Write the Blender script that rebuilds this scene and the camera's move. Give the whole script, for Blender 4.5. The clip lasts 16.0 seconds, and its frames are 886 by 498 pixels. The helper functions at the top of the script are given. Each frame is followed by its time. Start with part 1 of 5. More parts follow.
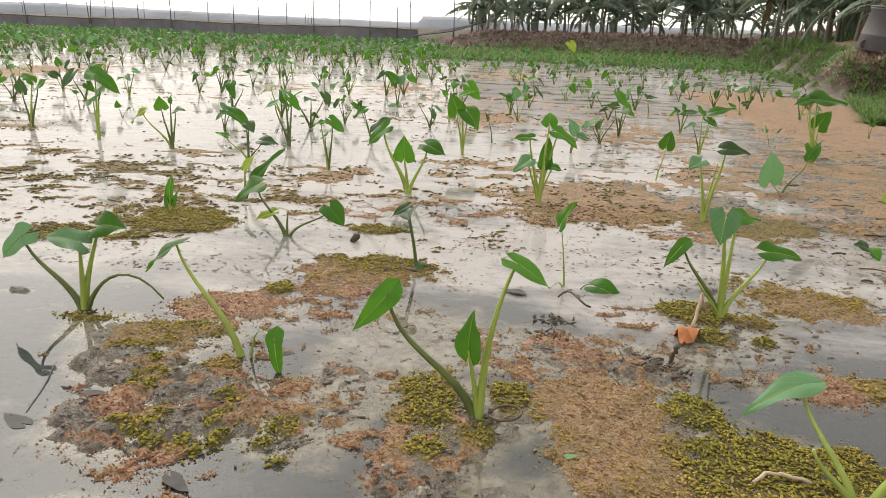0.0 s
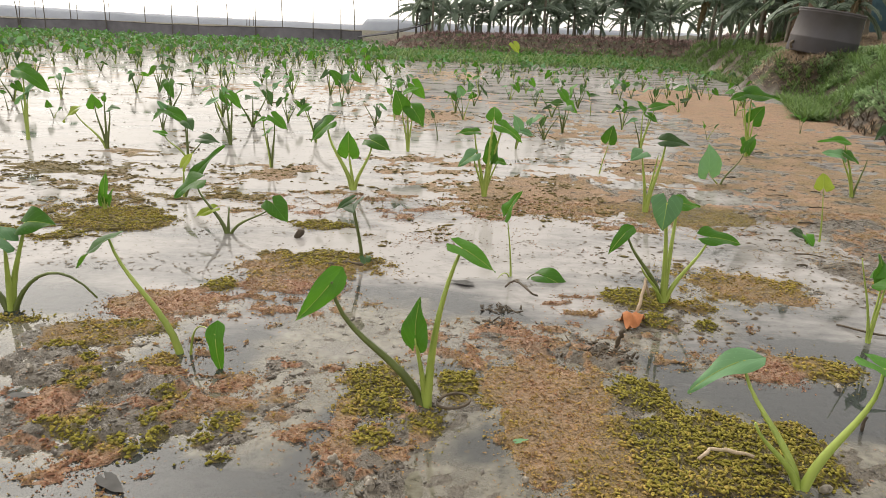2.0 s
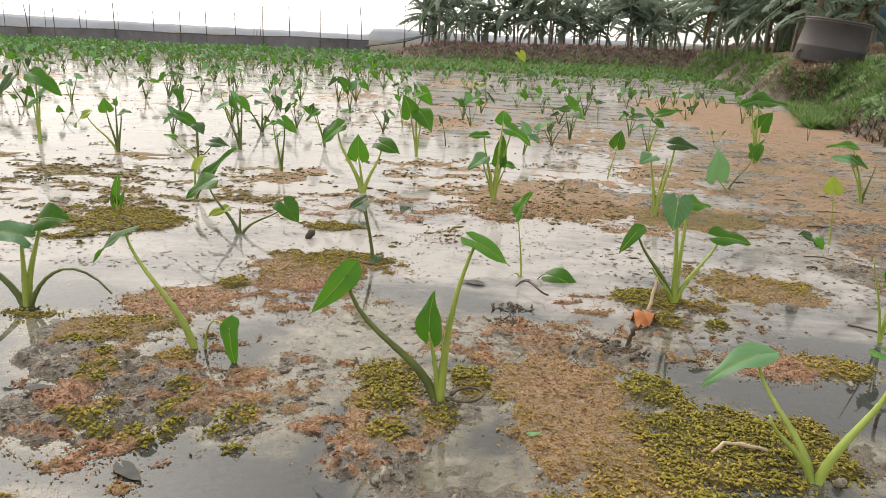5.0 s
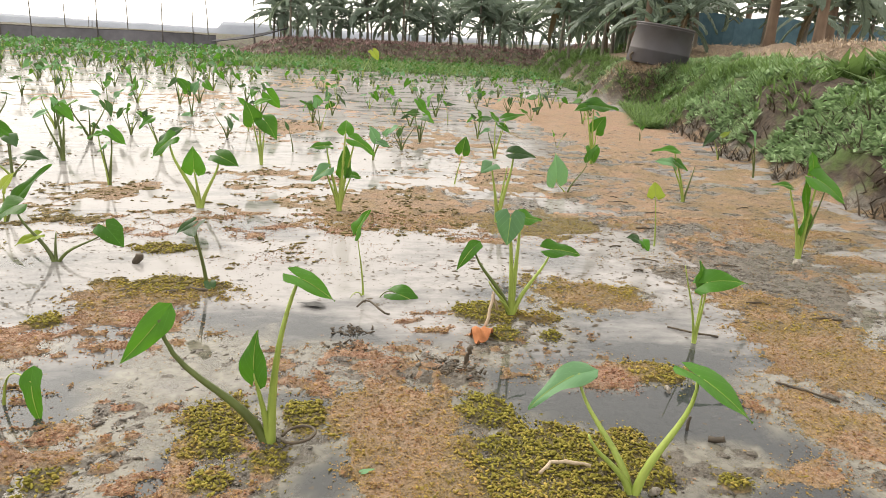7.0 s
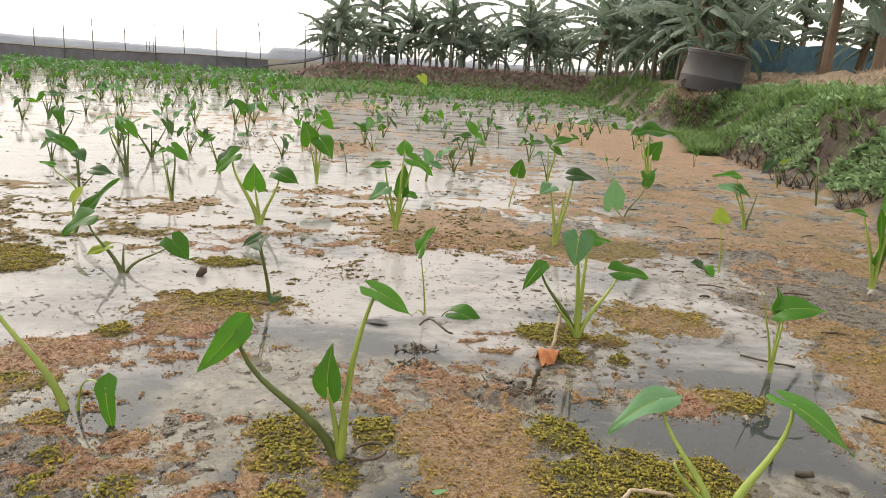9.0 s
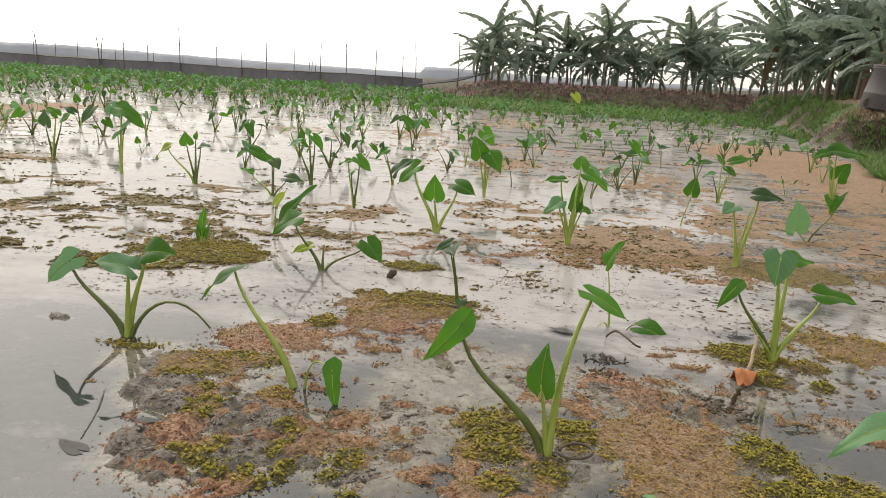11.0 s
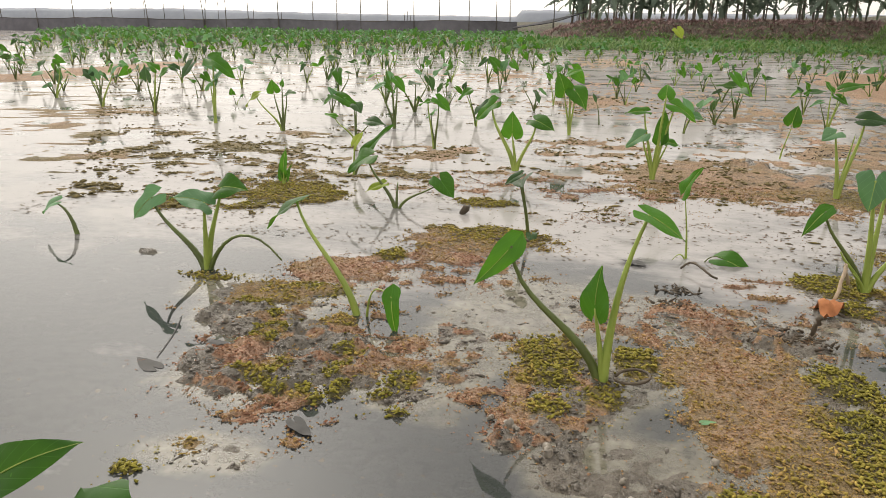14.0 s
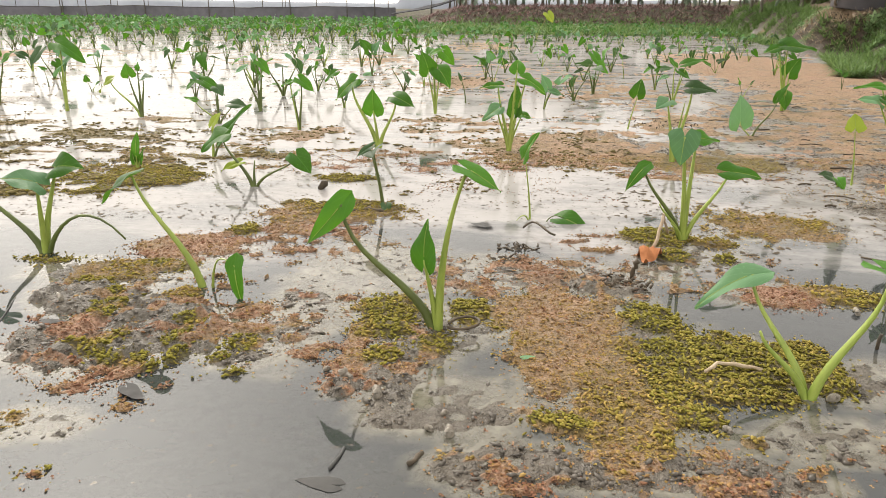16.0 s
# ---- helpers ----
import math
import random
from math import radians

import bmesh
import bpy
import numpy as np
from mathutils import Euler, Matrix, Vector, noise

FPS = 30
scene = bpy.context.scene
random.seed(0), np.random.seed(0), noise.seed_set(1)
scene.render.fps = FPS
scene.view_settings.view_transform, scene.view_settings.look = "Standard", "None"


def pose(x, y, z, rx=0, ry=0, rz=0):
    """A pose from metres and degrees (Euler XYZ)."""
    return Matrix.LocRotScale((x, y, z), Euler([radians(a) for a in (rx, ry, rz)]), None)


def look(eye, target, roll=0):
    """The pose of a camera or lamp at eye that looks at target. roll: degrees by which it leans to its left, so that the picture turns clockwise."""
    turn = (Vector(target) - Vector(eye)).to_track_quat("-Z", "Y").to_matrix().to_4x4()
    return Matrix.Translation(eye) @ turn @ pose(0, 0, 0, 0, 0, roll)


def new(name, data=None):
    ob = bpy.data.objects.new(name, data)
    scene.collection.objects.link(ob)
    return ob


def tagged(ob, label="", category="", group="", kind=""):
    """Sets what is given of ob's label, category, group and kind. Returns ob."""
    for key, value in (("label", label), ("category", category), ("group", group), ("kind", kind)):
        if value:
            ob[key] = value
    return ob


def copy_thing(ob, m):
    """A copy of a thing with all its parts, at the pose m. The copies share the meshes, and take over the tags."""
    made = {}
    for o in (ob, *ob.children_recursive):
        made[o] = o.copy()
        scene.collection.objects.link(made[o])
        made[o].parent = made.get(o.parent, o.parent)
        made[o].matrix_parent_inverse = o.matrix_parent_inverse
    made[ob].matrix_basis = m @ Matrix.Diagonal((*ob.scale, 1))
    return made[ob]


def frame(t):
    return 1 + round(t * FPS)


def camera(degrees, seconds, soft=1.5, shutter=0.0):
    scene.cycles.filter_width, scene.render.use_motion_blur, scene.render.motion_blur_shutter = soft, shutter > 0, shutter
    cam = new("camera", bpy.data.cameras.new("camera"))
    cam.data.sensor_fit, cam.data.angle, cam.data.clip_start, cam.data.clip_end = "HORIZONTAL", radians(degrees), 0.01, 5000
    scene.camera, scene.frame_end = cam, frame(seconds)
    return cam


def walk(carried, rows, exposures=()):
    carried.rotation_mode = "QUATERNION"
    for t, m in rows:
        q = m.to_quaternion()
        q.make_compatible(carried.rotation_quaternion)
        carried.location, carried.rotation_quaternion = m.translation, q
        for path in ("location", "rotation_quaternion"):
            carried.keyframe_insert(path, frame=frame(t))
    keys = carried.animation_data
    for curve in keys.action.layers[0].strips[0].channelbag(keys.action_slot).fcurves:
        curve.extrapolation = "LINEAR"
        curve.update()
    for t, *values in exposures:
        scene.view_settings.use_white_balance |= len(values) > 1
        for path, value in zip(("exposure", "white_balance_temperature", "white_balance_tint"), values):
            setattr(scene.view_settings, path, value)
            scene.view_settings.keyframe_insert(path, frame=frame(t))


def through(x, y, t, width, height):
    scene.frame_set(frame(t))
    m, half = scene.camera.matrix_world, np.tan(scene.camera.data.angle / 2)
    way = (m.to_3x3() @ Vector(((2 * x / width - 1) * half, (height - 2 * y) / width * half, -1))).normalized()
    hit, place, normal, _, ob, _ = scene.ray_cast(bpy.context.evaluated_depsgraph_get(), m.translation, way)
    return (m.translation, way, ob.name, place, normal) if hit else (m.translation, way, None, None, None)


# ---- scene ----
cam = camera(64.0, 16.0, soft=0.8)
PATH = [
    (0, (0.092, 0.131, 0.708), (-0.114, 2.029, 0.113), 2.1),
    (0.5, (0.086, 0.145, 0.689), (-0.019, 2.046, 0.077), 3.1),
    (1, (0.09, 0.149, 0.688), (0.024, 2.053, 0.079), 2.6),
    (1.5, (0.099, 0.142, 0.687), (0.04, 2.056, 0.109), 1.9),
    (2, (0.1, 0.141, 0.675), (0.037, 2.053, 0.091), 2.2),
    (2.5, (0.098, 0.139, 0.67), (0.045, 2.052, 0.09), 2.8),
    (3, (0.087, 0.132, 0.656), (-0.012, 2.053, 0.108), 3.6),
    (3.2, (0.082, 0.129, 0.655), (-0.021, 2.051, 0.114), 3.0),
    (5.3, (0.087, 0.123, 0.651), (0.02, 2.039, 0.08), 2.0),
    (5.5, (0.092, 0.138, 0.662), (0.093, 2.028, 0.008), 1.4),
    (6, (0.139, 0.165, 0.694), (0.354, 2.056, 0.079), 1.5),
    (6.5, (0.159, 0.173, 0.703), (0.469, 2.058, 0.111), 2.6),
    (7, (0.153, 0.165, 0.708), (0.455, 2.063, 0.155), 3.1),
    (7.5, (0.133, 0.168, 0.699), (0.389, 2.083, 0.184), 2.9),
    (8, (0.113, 0.176, 0.687), (0.342, 2.097, 0.178), 2.9),
    (8.2, (0.112, 0.195, 0.681), (0.339, 2.112, 0.157), 3.0),
    (10.3, (0.01, 0.153, 0.687), (-0.026, 2.105, 0.254), 4.0),
    (10.5, (-0.005, 0.143, 0.681), (-0.094, 2.089, 0.23), 3.9),
    (11, (-0.046, 0.126, 0.665), (-0.252, 2.06, 0.198), 3.5),
    (11.5, (-0.076, 0.11, 0.651), (-0.354, 2.027, 0.151), 1.8),
    (12, (-0.102, 0.082, 0.632), (-0.487, 1.971, 0.099), 1.3),
    (12.5, (-0.058, 0.085, 0.613), (-0.328, 1.989, 0.064), 1.0),
    (13, (0.001, 0.106, 0.611), (-0.212, 2.01, 0.036), 1.9),
    (13.5, (0.035, 0.128, 0.616), (-0.398, 1.971, -0.028), 1.6),
    (14, (0.041, 0.142, 0.62), (-0.426, 1.988, 0.007), 0.5),
    (14.5, (0.041, 0.162, 0.604), (-0.314, 2.013, -0.066), -0.6),
    (15, (0.061, 0.157, 0.61), (-0.172, 2.03, -0.05), -0.2),
    (15.5, (0.093, 0.129, 0.577), (0.051, 2.012, -0.096), 0.5),
    (16, (0.162, 0.095, 0.585), (-0.008, 1.982, -0.058), 0.3),
]
walk(cam, [(t, look(eye, target, roll)) for t, eye, target, roll in PATH],
     exposures=[(s, e - 0.16, 7120, 10) for s, e in ((0, 0.0), (3, 0.0), (5.5, 0.1), (7, 0.35), (8, 0.25), (10.5, -0.1), (12.5, -0.2), (14, -0.1), (15.5, 0.15), (16, 0.3))])

# ---- light: a bright, hazy, overcast day ----
scene.view_settings.exposure = 0.0
world = bpy.data.worlds.new("overcast_sky")
scene.world = world
world.use_nodes = True
wn, wl = world.node_tree.nodes, world.node_tree.links
sky = wn.new("ShaderNodeTexSky")
sky.sky_type, sky.sun_disc = "NISHITA", False
sky.sun_elevation, sky.sun_rotation = radians(43), radians(-38)
sky.air_density, sky.dust_density, sky.ozone_density = 1.0, 3.0, 1.0
haze = wn.new("ShaderNodeHueSaturation")
haze.inputs["Saturation"].default_value = 0.1
wl.new(sky.outputs["Color"], haze.inputs["Color"])
cloud = wn.new("ShaderNodeMix")
cloud.data_type = "RGBA"
cloud.inputs["Factor"].default_value = 0.45
cloud.inputs["B"].default_value = (4.9, 4.8, 4.75, 1)
wl.new(haze.outputs["Color"], cloud.inputs["A"])
wl.new(cloud.outputs["Result"], wn["Background"].inputs["Color"])
wn["Background"].inputs["Strength"].default_value = 0.35
sun = new("sun", bpy.data.lights.new("sun", "SUN"))
sun.data.energy, sun.data.angle, sun.data.color = 0.9, radians(14), (1.0, 0.95, 0.87)
sun.matrix_world = look((0, 0, 0), (0.53, -0.68, -0.81))


# ---- materials ----
def node_material(name):
    m = bpy.data.materials.new(name)
    m.use_nodes = True
    return m, m.node_tree.nodes, m.node_tree.links, m.node_tree.nodes["Principled BSDF"]


def noise_node(n, l, scale, detail=4.0, rough=0.55, vector=None, stretch=None):
    tex = n.new("ShaderNodeTexNoise")
    tex.inputs["Scale"].default_value, tex.inputs["Detail"].default_value, tex.inputs["Roughness"].default_value = scale, detail, rough
    if vector is None:
        vector = n.new("ShaderNodeTexCoord").outputs["Object"]
    if stretch:
        mp = n.new("ShaderNodeMapping")
        mp.inputs["Scale"].default_value = stretch
        l.new(vector, mp.inputs["Vector"])
        vector = mp.outputs["Vector"]
    l.new(vector, tex.inputs["Vector"])
    return tex.outputs["Fac"]


def ramp(n, l, fac, stops):
    r = n.new("ShaderNodeValToRGB")
    e = r.color_ramp.elements
    while len(e) < len(stops):
        e.new(0.5)
    for k, (p, c) in enumerate(stops):
        e[k].position = p
        e[k].color = (*c, 1) if len(c) == 3 else c
    l.new(fac, r.inputs["Fac"])
    return r.outputs["Color"]


def grey(v):
    return (v, v, v)


def mixed(n, l, fac, a, b, mode="MIX"):
    m = n.new("ShaderNodeMix")
    m.data_type, m.blend_type = "RGBA", mode
    for sock, value in ((m.inputs["Factor"], fac), (m.inputs["A"], a), (m.inputs["B"], b)):
        if isinstance(value, bpy.types.NodeSocket):
            l.new(value, sock)
        elif isinstance(value, (int, float)):
            sock.default_value = value
        else:
            sock.default_value = (*value, 1)
    return m.outputs["Result"]


def bump(n, l, height, strength, distance, to):
    b = n.new("ShaderNodeBump")
    b.inputs["Strength"].default_value, b.inputs["Distance"].default_value = strength, distance
    l.new(height, b.inputs["Height"])
    l.new(b.outputs["Normal"], to)
    return b


def simple(name, dark, light, scale=8.0, rough=0.6, relief=0.3, depth=0.005, spec=0.4, stretch=None, stains=None):
    """A two-scale surface: grain between two colours, broad stains, fine relief."""
    m, n, l, p = node_material(name)
    fine = noise_node(n, l, scale, 6, 0.6, stretch=stretch)
    broad = noise_node(n, l, scale * 0.13, 3)
    c = ramp(n, l, fine, [(0.3, dark), (0.72, light)])
    shade = ramp(n, l, broad, [(0.35, stains or tuple(0.75 * v for v in dark)), (0.6, light)])
    l.new(mixed(n, l, 0.4, c, shade), p.inputs["Base Color"])
    p.inputs["Roughness"].default_value = rough
    p.inputs["Specular IOR Level"].default_value = spec
    bump(n, l, fine, relief, depth, p.inputs["Normal"])
    return m


def leaf_material(name, deep, bright, through, gloss=0.42, veins=9.0, heap=False):
    """Thin living leaf: waxy upper skin, light shining through it, pale ribs along its uv."""
    m, n, l, p = node_material(name)
    uv = n.new("ShaderNodeUVMap")
    sep = n.new("ShaderNodeSeparateXYZ")
    l.new(uv.outputs["UV"], sep.inputs["Vector"])
    # lateral ribs run out and forward from the midrib
    side = n.new("ShaderNodeMath"); side.operation = "MULTIPLY_ADD"
    l.new(sep.outputs["Y"], side.inputs[0]); side.inputs[1].default_value = -0.55
    l.new(sep.outputs["X"], side.inputs[2])
    rib = n.new("ShaderNodeMath"); rib.operation = "MULTIPLY"; rib.inputs[1].default_value = veins
    l.new(side.outputs[0], rib.inputs[0])
    wave = n.new("ShaderNodeMath"); wave.operation = "PINGPONG"; wave.inputs[1].default_value = 1.0
    l.new(rib.outputs[0], wave.inputs[0])
    ribs = ramp(n, l, wave.outputs[0], [(0.0, grey(1)), (0.1, grey(0))])
    mid = ramp(n, l, sep.outputs["Y"], [(0.0, grey(1)), (0.07, grey(0))])
    lines = mixed(n, l, 1.0, ribs, mid, "LIGHTEN")
    vary = n.new("ShaderNodeNewGeometry").outputs["Random Per Island"] if heap else n.new("ShaderNodeObjectInfo").outputs["Random"]
    patchy = noise_node(n, l, 22.0, 5)
    tone = mixed(n, l, patchy, deep, bright)
    pick = ramp(n, l, vary, [(0.0, tuple(0.55 * v for v in deep)), (0.55, tuple(0.5 * (a + b) for a, b in zip(deep, bright))), (1.0, tuple(1.25 * v for v in bright))])
    tone = mixed(n, l, 0.62, tone, pick)
    spots = ramp(n, l, noise_node(n, l, 90.0, 2), [(0.7, grey(0)), (0.78, grey(0.7))])
    tone = mixed(n, l, spots, tone, tuple(min(1, 1.7 * v) for v in bright))
    soft = n.new("ShaderNodeMath"); soft.operation = "MULTIPLY"; soft.inputs[1].default_value = 0.2
    l.new(lines, soft.inputs[0])
    tone = mixed(n, l, soft.outputs[0], tone, tuple(min(1, 1.9 * v + 0.03) for v in bright))
    l.new(tone, p.inputs["Base Color"])
    p.inputs["Roughness"].default_value = gloss
    p.inputs["Specular IOR Level"].default_value = 0.16
    b = bump(n, l, lines, 0.25, 0.002, p.inputs["Normal"])
    glow = n.new("ShaderNodeBsdfTranslucent")
    l.new(mixed(n, l, 0.65, tone, through), glow.inputs["Color"])
    mix = n.new("ShaderNodeMixShader")
    mix.inputs["Fac"].default_value = 0.28
    l.new(p.outputs["BSDF"], mix.inputs[1])
    l.new(glow.outputs["BSDF"], mix.inputs[2])
    l.new(mix.outputs["Shader"], n["Material Output"].inputs["Surface"])
    return m


def masked_ground():
    """Wet mud, azolla from rust to yellow-green, and the earth of the bank, laid out by the sheet's own masks."""
    m, n, l, p = node_material("field_ground")
    mask = n.new("ShaderNodeVertexColor"); mask.layer_name = "mask"
    sep = n.new("ShaderNodeSeparateColor")
    l.new(mask.outputs["Color"], sep.inputs["Color"])
    fine, mid, broad = noise_node(n, l, 160.0, 4, 0.65), noise_node(n, l, 28.0, 5, 0.6), noise_node(n, l, 2.2, 4)
    mud = ramp(n, l, mid, [(0.3, (0.045, 0.038, 0.03)), (0.5, (0.118, 0.103, 0.083)), (0.72, (0.21, 0.187, 0.155))])
    mud = mixed(n, l, 0.4, mud, ramp(n, l, fine, [(0.32, (0.03, 0.025, 0.02)), (0.7, (0.24, 0.213, 0.176))]))
    mud = mixed(n, l, 0.3, mud, ramp(n, l, broad, [(0.35, (0.13, 0.1, 0.072)), (0.65, (0.18, 0.163, 0.136))]))
    tint = mixed(n, l, 0.22, sep.outputs["Green"], mid)
    fern = ramp(n, l, tint, [(0.1, (0.39, 0.225, 0.15)), (0.35, (0.38, 0.25, 0.15)), (0.58, (0.27, 0.195, 0.07)), (0.85, (0.14, 0.135, 0.035))])
    # dark flecks, heaviest in green mats: wet mud plus painted shade between fronds
    mud_and_shade = mixed(n, l, sep.outputs["Green"], ramp(n, l, fine, [(0.36, grey(0.42)), (0.56, grey(0))]), ramp(n, l, fine, [(0.4, grey(0.95)), (0.65, grey(0.2))]))
    fern = mixed(n, l, mud_and_shade, fern, (0.07, 0.05, 0.028))
    fern = mixed(n, l, ramp(n, l, noise_node(n, l, 9.0, 6, 0.7), [(0.45, grey(0)), (0.7, grey(0.55))]), fern, mud)
    edge = n.new("ShaderNodeMath"); edge.operation = "MULTIPLY_ADD"
    l.new(mid, edge.inputs[0]); edge.inputs[1].default_value = 0.7
    l.new(sep.outputs["Red"], edge.inputs[2])
    cover = ramp(n, l, edge.outputs[0], [(0.6, grey(0)), (0.85, grey(1))])
    field = mixed(n, l, cover, mud, fern)
    soil = ramp(n, l, mid, [(0.3, (0.025, 0.018, 0.013)), (0.6, (0.08, 0.058, 0.042)), (0.85, (0.17, 0.13, 0.095))])
    turf = ramp(n, l, fine, [(0.3, (0.03, 0.06, 0.015)), (0.7, (0.11, 0.17, 0.04))])
    land = mixed(n, l, ramp(n, l, noise_node(n, l, 3.5, 5, 0.65), [(0.5, grey(0)), (0.66, grey(1))]), soil, turf)
    dry = ramp(n, l, mid, [(0.3, (0.12, 0.085, 0.06)), (0.6, (0.27, 0.2, 0.14)), (0.8, (0.36, 0.28, 0.2))])
    land = mixed(n, l, mask.outputs["Alpha"], land, dry)
    l.new(mixed(n, l, sep.outputs["Blue"], field, land), p.inputs["Base Color"])
    gloss = mixed(n, l, cover, ramp(n, l, mid, [(0.4, grey(0.16)), (0.6, grey(0.5))]), grey(0.8))
    l.new(mixed(n, l, sep.outputs["Blue"], gloss, grey(0.9)), p.inputs["Roughness"])
    p.inputs["Specular IOR Level"].default_value = 0.4
    b1 = bump(n, l, fine, 1.0, 0.007, p.inputs["Normal"])
    b2 = n.new("ShaderNodeBump"); b2.inputs["Strength"].default_value, b2.inputs["Distance"].default_value = 0.9, 0.025
    l.new(mid, b2.inputs["Height"]); l.new(b2.outputs["Normal"], b1.inputs["Normal"])
    return m


def pond_water():
    """Shallow, silty standing water: half clear over the mud, mirror skin, a thin scum that dulls it in streaks and
    carries painted sky brightness.
    """
    m, n, l, p = node_material("silty_water")
    scum = noise_node(n, l, 3.0, 6, 0.64, stretch=(0.6, 1.0, 1.0))
    # scum grows outward; its pale colour also paints in brighter mirrored sky
    where = n.new("ShaderNodeSeparateXYZ")
    l.new(n.new("ShaderNodeTexCoord").outputs["Object"], where.inputs["Vector"])
    out = n.new("ShaderNodeMapRange")
    for sock, value in zip(out.inputs[1:5], (1.25, 2.3, -0.16, 0.18)):
        sock.default_value = value
    l.new(where.outputs["Y"], out.inputs[0])
    thick = n.new("ShaderNodeMath")
    l.new(scum, thick.inputs[0]); l.new(out.outputs[0], thick.inputs[1])
    fleck = noise_node(n, l, 55.0, 2, 0.55)
    film = ramp(n, l, thick.outputs[0], [(0.47, grey(0)), (0.68, grey(1))])
    tone = ramp(n, l, noise_node(n, l, 1.1, 5), [(0.3, (0.04, 0.044, 0.047)), (0.5, (0.052, 0.056, 0.057)), (0.75, (0.068, 0.068, 0.058))])
    depth = n.new("ShaderNodeVertexColor"); depth.layer_name = "depth"
    pale = ramp(n, l, noise_node(n, l, 42.0, 5, 0.65), [(0.3, (0.125, 0.115, 0.088)), (0.62, (0.25, 0.235, 0.19))])
    tone = mixed(n, l, depth.outputs["Color"], pale, tone)
    tone = mixed(n, l, film, tone, (0.35, 0.335, 0.325))
    tone = mixed(n, l, ramp(n, l, fleck, [(0.66, grey(0)), (0.72, grey(0.8))]), tone, (0.09, 0.07, 0.045))
    silt = n.new("ShaderNodeBsdfDiffuse")
    l.new(tone, silt.inputs["Color"])
    clear = n.new("ShaderNodeBsdfTransparent")
    body = n.new("ShaderNodeMixShader")
    # over the silt flats the water is a clear film, off them it hides its bed
    l.new(mixed(n, l, depth.outputs["Color"], ramp(n, l, noise_node(n, l, 14.0, 5, 0.7), [(0.35, grey(0.45)), (0.62, grey(0.88))]), ramp(n, l, scum, [(0.3, grey(0.8)), (0.62, grey(0.95))])), body.inputs["Fac"])
    l.new(clear.outputs["BSDF"], body.inputs[1])
    l.new(silt.outputs["BSDF"], body.inputs[2])
    skin = n.new("ShaderNodeBsdfGlossy")
    l.new(mixed(n, l, ramp(n, l, fleck, [(0.64, grey(0)), (0.7, grey(1))]), mixed(n, l, film, grey(0.02), grey(0.08)), grey(0.2)), skin.inputs["Roughness"])
    ripple = noise_node(n, l, 5.0, 2, 0.4, stretch=(0.5, 1.0, 1.0))
    b = bump(n, l, ripple, 0.06, 0.01, skin.inputs["Normal"])
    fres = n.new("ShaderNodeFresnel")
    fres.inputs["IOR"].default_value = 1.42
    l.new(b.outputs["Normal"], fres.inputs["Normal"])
    top = n.new("ShaderNodeMixShader")
    # floating scum leaves less open water to mirror the sky
    dull = n.new("ShaderNodeMath"); dull.operation = "MULTIPLY_ADD"
    l.new(film, dull.inputs[0]); dull.inputs[1].default_value, dull.inputs[2].default_value = -0.5, 1.0
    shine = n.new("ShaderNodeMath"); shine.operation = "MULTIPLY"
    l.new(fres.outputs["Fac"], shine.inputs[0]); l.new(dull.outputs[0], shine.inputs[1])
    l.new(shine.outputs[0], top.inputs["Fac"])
    l.new(body.outputs["Shader"], top.inputs[1])
    l.new(skin.outputs["BSDF"], top.inputs[2])
    l.new(top.outputs["Shader"], n["Material Output"].inputs["Surface"])
    n.remove(p)
    return m


def frond_material():
    m, n, l, p = node_material("azolla_fronds")
    mask = n.new("ShaderNodeVertexColor"); mask.layer_name = "tint"
    geo = n.new("ShaderNodeNewGeometry")
    vary = ramp(n, l, geo.outputs["Random Per Island"], [(0.0, grey(0.6)), (1.0, grey(1.25))])
    l.new(mixed(n, l, 1.0, mask.outputs["Color"], vary, "MULTIPLY"), p.inputs["Base Color"])
    p.inputs["Roughness"].default_value = 0.85
    p.inputs["Specular IOR Level"].default_value = 0.2
    return m


ground_mat, water_mat, frond_mat = masked_ground(), pond_water(), frond_material()
taro_leaf = leaf_material("taro_leaf", (0.016, 0.075, 0.009), (0.06, 0.185, 0.018), (0.17, 0.43, 0.035))
dusky_leaf = leaf_material("dusky_taro_leaf", (0.02, 0.05, 0.018), (0.06, 0.115, 0.048), (0.1, 0.22, 0.05))
far_taro_leaf = leaf_material("far_taro_leaf", (0.02, 0.075, 0.018), (0.062, 0.165, 0.04), (0.15, 0.36, 0.05), heap=True)
pale_leaf = leaf_material("pale_taro_leaf", (0.08, 0.19, 0.09), (0.15, 0.29, 0.15), (0.18, 0.4, 0.1), 0.45)
gold_leaf = leaf_material("yellowing_taro_leaf", (0.13, 0.21, 0.025), (0.27, 0.34, 0.045), (0.38, 0.46, 0.05))
stalk_mat = simple("taro_stalk", (0.17, 0.25, 0.04), (0.36, 0.46, 0.1), 30, 0.42, 0.2, 0.002, stretch=(1, 1, 0.15), stains=(0.14, 0.14, 0.04))
dark_stalk = simple("dark_taro_stalk", (0.05, 0.06, 0.02), (0.15, 0.2, 0.05), 30, 0.45, 0.2, 0.002, stretch=(1, 1, 0.2))
dead_leaf = simple("withered_leaf", (0.2, 0.06, 0.02), (0.5, 0.2, 0.08), 40, 0.8, 0.6, 0.004)
dark_leaf = simple("dark_grey_leaf", (0.055, 0.054, 0.052), (0.1, 0.098, 0.095), 40, 0.7, 0.5, 0.003, spec=0.2)
